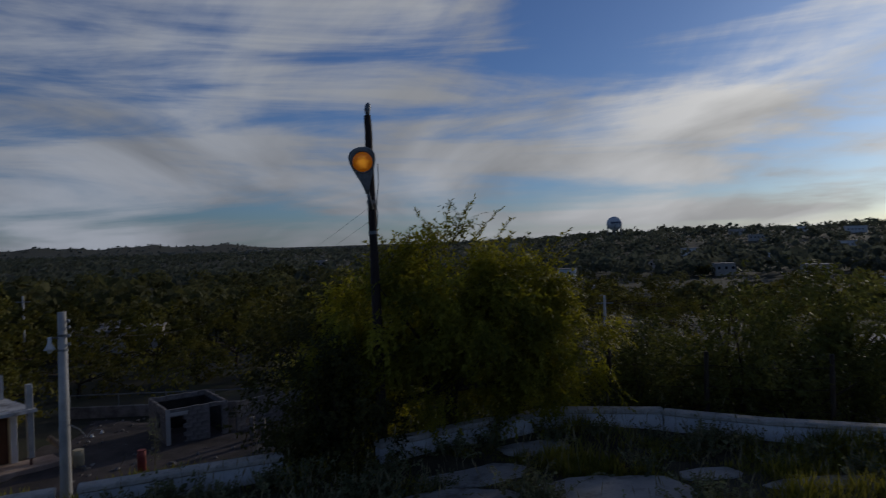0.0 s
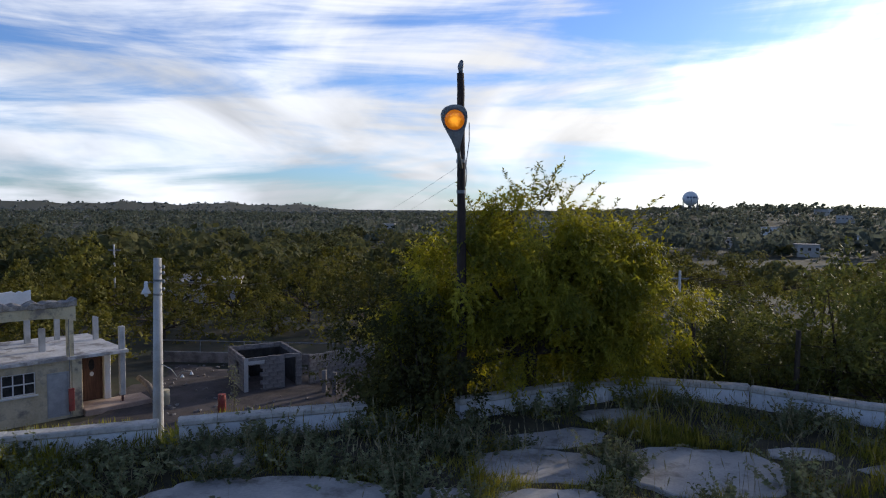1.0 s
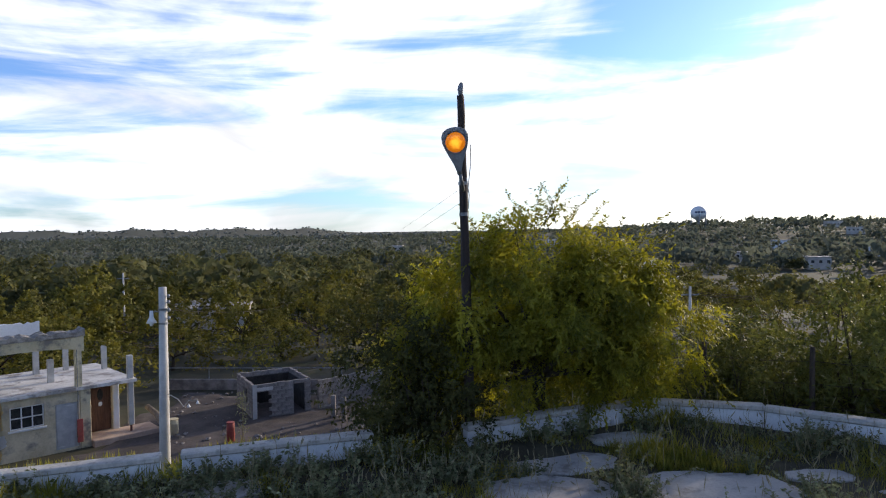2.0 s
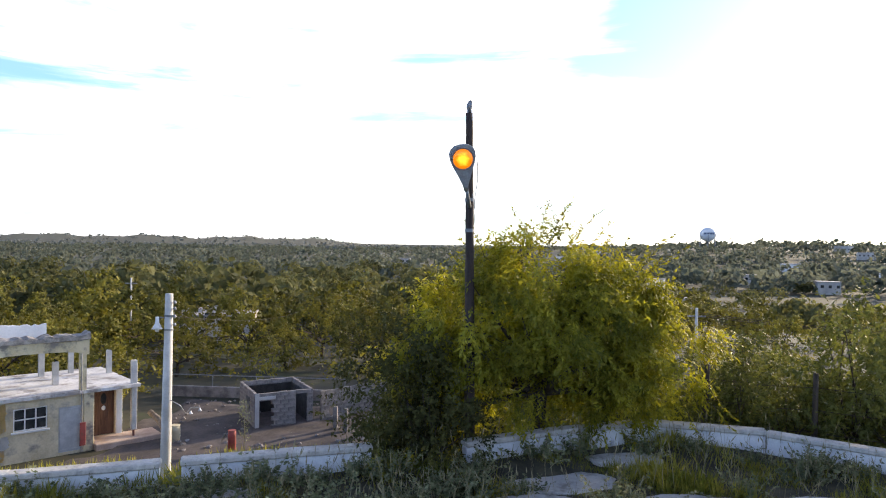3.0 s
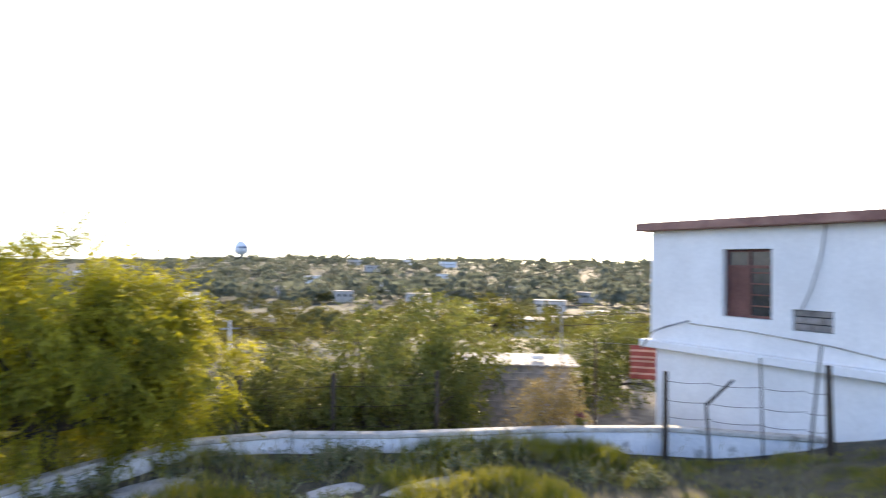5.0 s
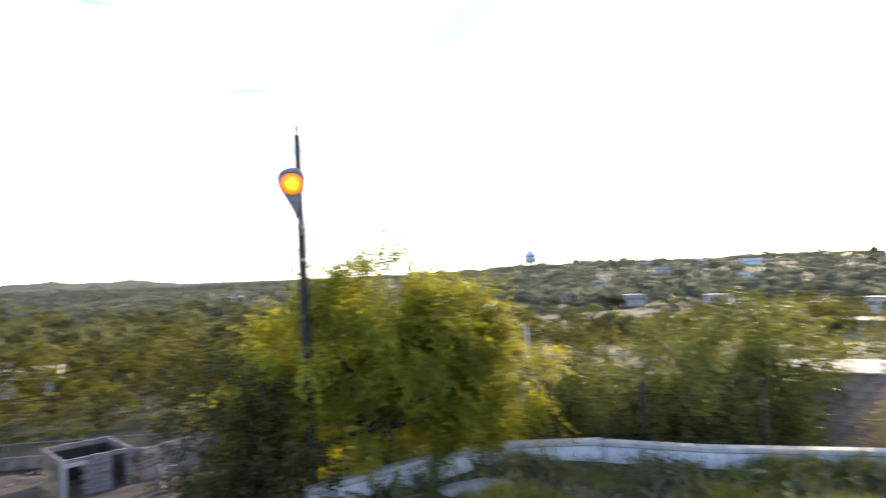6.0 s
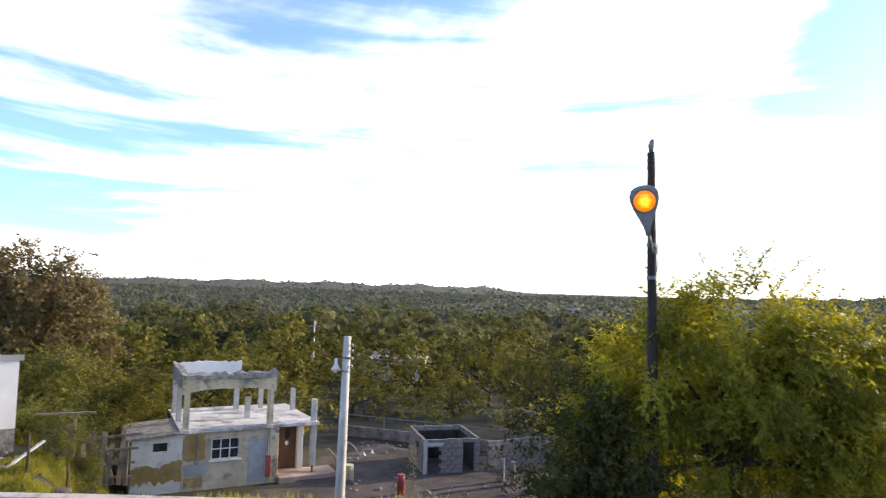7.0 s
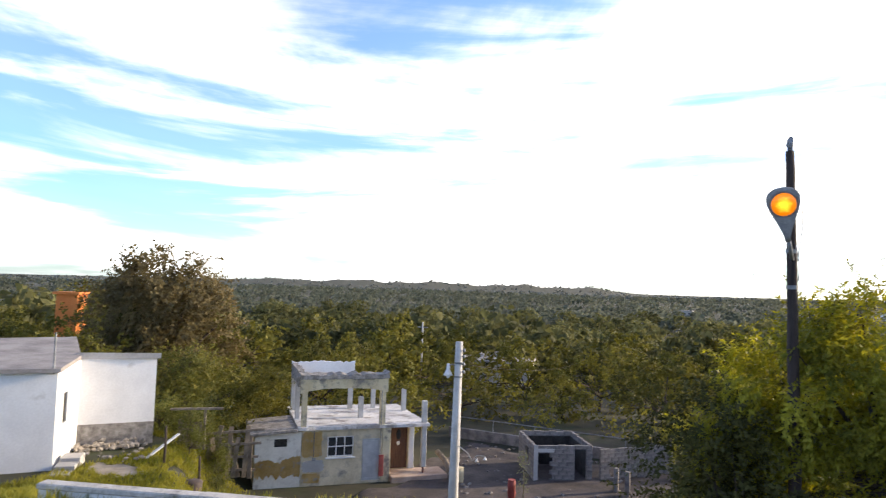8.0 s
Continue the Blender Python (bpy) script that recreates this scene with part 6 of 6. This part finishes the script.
# ---- white cottage ----


def cottage():
    t = thing("white_cottage", "low white cottage with a grey flat roof and stone footing", "house")
    A, B, C, D = Vector((-20.15, 14.15, 0)), Vector((-22.05, 16.3, 0)), Vector((-20.5, 18.25, 0)), Vector((-24.0, 9.55, 0))

    def side(p, q, z0, z1, material, name, openings=(), label=""):
        d = q - p
        m = pose(p.x, p.y, 0, 0, 0, math.degrees(math.atan2(d.y, d.x)))
        bm = bmesh.new()
        cells(bm, 0.0, d.length, z0, z1, 0.0, 0.2, list(openings))
        w = part(name, bm, material, t, label)
        w.matrix_basis = m
        return w, m

    side(D, A, -3.2, 0.44, M_WHITE, "wing_wall")
    w, m = side(A, B, -3.2, 0.50, M_WHITE, "side_wall", [(0.85, 1.35, -1.35, -0.35)])
    bm = bmesh.new()
    box(bm, 0.86, 1.34, 0.05, 0.09, -1.34, -0.36)
    part("window", bm, M_DARK, t).matrix_basis = m
    side(B, C, -1.80, 0.52, M_WHITE, "gable_wall")
    side(B, C, -3.2, -1.803, M_RUBBLE, "stone_footing", (), "rough grey stone footing")
    # a heap of loose stones along the footing
    srng = np.random.default_rng(31)
    rock = bmesh.new()
    bmesh.ops.create_icosphere(rock, subdivisions=1, radius=1)
    for v in rock.verts:
        v.co *= srng.uniform(0.68, 1.15)
    me = bpy.data.meshes.new("footing_stone")
    rock.to_mesh(me)
    rock.free()
    me.materials.append(M_FIELDSTONE)
    heap = thing("stone_heap", "heap of tan rubble stones against the cottage footing", "stones", pose(-20.6, 17.0, -2.6))
    out = Vector((0.77, -0.64, 0))
    for k in range(90):
        f = srng.uniform(0.02, 0.92)
        o = srng.uniform(0.12, 0.9) * (1 - 0.35 * f)
        q = B + (C - B) * f + out * o
        r1 = srng.uniform(0.07, 0.17)
        st = new("stone", me)
        st.parent = heap
        st.matrix_basis = pose(q.x + 20.6, q.y - 17.0, float(height(q.x, q.y)) + 2.6 + max(0.0, 0.25 * (1 - o / 0.9)) * srng.random() + r1 * 0.3, srng.uniform(-20, 20), srng.uniform(-20, 20), srng.uniform(0, 360))
        st.scale = (r1, r1 * srng.uniform(0.6, 1.0), r1 * srng.uniform(0.45, 0.7))
    side(C, C + Vector((-3.8, 3.2, 0)), -3.2, -0.12, M_WHITE, "back_wall")
    bm = bmesh.new()
    o = Vector((-0.45, 0.25, 0))
    pts = [D + Vector((0.15, -0.1, 0)), A + Vector((0.2, -0.05, 0)), B + Vector((0.02, -0.02, 0)), B + Vector((-4.5, 3.0, 0)), D + Vector((-6, 3, 0))]
    zz = [0.45, 0.45, 0.53, 0.75, 0.75]
    lo = [bm.verts.new((p.x, p.y, z)) for p, z in zip(pts, zz)]
    hi = [bm.verts.new((p.x, p.y, z + 0.13)) for p, z in zip(pts, zz)]
    bm.faces.new(hi)
    bm.faces.new(lo[::-1])
    for k in range(5):
        j = (k + 1) % 5
        bm.faces.new((lo[k], lo[j], hi[j], hi[k]))
    part("wing_roof", bm, M_ROOFGREY, t, "flat grey felt roof")
    bm = bmesh.new()
    pts = [B + Vector((-0.1, -0.12, 0)), C + Vector((0.2, 0.0, 0)), C + Vector((-3.8, 3.3, 0)), B + Vector((-4.0, 3.0, 0))]
    lo = [bm.verts.new((p.x, p.y, z)) for p, z in zip(pts, (0.523, 0.523, -0.08, -0.08))]
    hi = [bm.verts.new((p.x, p.y, z)) for p, z in zip(pts, (0.76, 0.72, 0.10, 0.10))]
    bm.faces.new(hi)
    bm.faces.new(lo[::-1])
    for k in range(4):
        j = (k + 1) % 4
        bm.faces.new((lo[k], lo[j], hi[j], hi[k]))
    part("gable_roof", bm, M_ROOFCONC, t, "grey concrete roof edge")
    bm = bmesh.new()
    tube(bm, [(-20.15, 14.0, 0.4), (-20.15, 14.0, 1.7)], 0.03, 6)
    part("roof_pipe", bm, M_STEEL, t)
    for k in range(3):
        st = bmesh.new()
        box(st, -0.35, 0.35, -0.3, 0.3, -0.3, 0.25 - 0.12 * k, 0.02)
        part("step", st, M_SLAB, t).matrix_basis = pose(-20.25 + 0.33 * k, 14.9 - 0.42 * k, -2.55, 0, 0, 133)


cottage()


def yard_clutter():
    # wooden frame, plank and posts beside the cottage
    t = thing("wooden_frame", "old plank gate frame beside the cottage", "gate", pose(-20.0, 18.95, -2.95, 0, 0, 40))
    for u in (0.0, 0.9):
        bm = bmesh.new()
        box(bm, u, u + 0.09, -0.04, 0.04, 0, 1.5 if u else 1.15, 0.008)
        part("post", bm, M_DEADWOOD, t)
    for k in range(5):
        bm = bmesh.new()
        box(bm, 0.1 + 0.155 * k, 0.24 + 0.155 * k, -0.02, 0.01, 0.05, 1.05, 0.006)
        part("plank", bm, M_DEADWOOD, t)
    bm = bmesh.new()
    box(bm, -0.3, 1.6, -0.05, 0.05, 1.5, 1.58, 0.008)
    part("crossbar", bm, M_DEADWOOD, t)
    p = thing("plank", "pale plank leaning in the grass yard", "plank", pose(-18.95, 16.65, -2.62, 0, -32, 70))
    bm = bmesh.new()
    box(bm, 0, 1.3, -0.08, 0.08, 0, 0.04, 0.006)
    part("board", bm, M_WHITE, p)
    for x, y, h in ((-17.9, 16.45, 1.25), (-17.0, 17.1, 1.15), (-14.6, 18.4, 1.4)):
        z = float(height(x, y))
        fence_post("fence_post", "rough wooden post of the cottage yard fence", (x, y, z - 0.2), (x + 0.03, y, z + h), 0.05, "cottage fence")
    pot = thing("planter", "old tyre planter at the edge of the yard", "planter", pose(-16.6, 16.5, float(height(-16.6, 16.5))))
    bm = bmesh.new()
    tube(bm, [(0, 0, -0.1), (0, 0, 0.1), (0, 0, 0.3), (0, 0, 0.34)], [0.22, 0.28, 0.3, 0.24], 16)
    part("pot", bm, M_DARKPOT, pot, smooth=True)
    g = thing("lumber_pile", "dark leaning boards and frames beside the annex", "lumber", pose(-20.2, 21.3, float(height(-20.2, 21.3)) - 0.1, 0, 0, 42))
    rng = np.random.default_rng(9)
    for k in range(4):
        bm = bmesh.new()
        box(bm, -1.5, 1.5, -0.03, 0.03, -0.05, 0.05, 0.006)
        part("rail", bm, M_DEADWOOD, g).matrix_basis = pose(0.1 * k, 0.12, 0.35 + 0.5 * k, 0, 3 - 2 * k, 0)
    for k in range(14):
        bm = bmesh.new()
        box(bm, -0.09, 0.09, -0.02, 0.02, 0, rng.uniform(1.4, 2.3), 0.004)
        part("board", bm, M_DEADWOOD, g).matrix_basis = pose(-1.6 + 0.22 * k, rng.normal(0, 0.15), 0, rng.uniform(-14, 4), rng.uniform(-18, 18), rng.uniform(-20, 20))
    # bare patch in the cottage yard
    bm = bmesh.new()
    ring = [bm.verts.new((-18.6 + 1.15 * math.cos(a) * (1 + 0.12 * math.sin(3 * a)), 15.2 + 0.66 * math.sin(a) * (1 + 0.15 * math.sin(5 * a)), 0)) for a in np.linspace(0, math.tau, 40, endpoint=False)]
    mid = bm.verts.new((-18.6, 15.2, 0))
    for k in range(40):
        bm.faces.new((mid, ring[k], ring[(k + 1) % 40]))
    bmesh.ops.subdivide_edges(bm, edges=bm.edges[:], cuts=2, use_grid_fill=True)
    for v in bm.verts:
        v.co.z = float(height(v.co.x, v.co.y)) + 0.012
    tagged(part("dirt_patch", bm, M_PALEDIRT), "bare pale dirt patch in the grass yard", "ground", kind="structure")
    # grass in the cottage yard
    n = 110000
    deg, r = rng.uniform(-62, -39.5, n), rng.uniform(13, 31, n)
    a = np.radians(deg)
    x, y = r * np.sin(a), r * np.cos(a)
    ok = (np.array([noise.noise((px * 0.5, py * 0.5, 1.0)) for px, py in zip(x.tolist(), y.tolist())]) > -0.4) & ~(((x + 18.6) / 1.0) ** 2 + ((y - 15.2) / 0.55) ** 2 < 1 + 0.5 * np.sin(x * 5) * np.sin(y * 7)) & ~((x < -19.8) & (y < 19)) & ~((x < -16.8) & (y > 23.2))
    x, y = x[ok], y[ok]
    base = np.stack([x, y, height(x, y) - 0.02], -1)
    lean = rng.normal(size=base.shape) * 0.4
    lean[:, 2] = 1
    h = rng.uniform(0.06, 0.22, len(x))
    tagged(quads("yard_grass", leaf_quads(rng, base, lean, h, h * 0.08), M_YARDGRASS), "short green grass in the cottage yard", "grass", kind="stuff")
    # weeds on the slope just past the parapet
    n = 26000
    deg, r = rng.uniform(-48, -2, n), rng.uniform(0.2, 7.0, n)
    a = np.radians(deg)
    rr = np.interp(a, _az, _rw) + r
    x, y = rr * np.sin(a), rr * np.cos(a)
    ok = np.array([noise.noise((px * 0.7, py * 0.7, 5.0)) for px, py in zip(x.tolist(), y.tolist())]) > -0.05
    x, y = x[ok], y[ok]
    base = np.stack([x, y, height(x, y) - 0.02], -1)
    lean = rng.normal(size=base.shape) * 0.4
    lean[:, 2] = 1
    h = rng.uniform(0.15, 0.6, len(x))
    tagged(quads("slope_weeds", leaf_quads(rng, base, lean, h, np.clip(h * 0.04, 0.004, 0.02)), M_GRASS), "rank weeds on the slope below the parapet", "grass", kind="stuff")


yard_clutter()
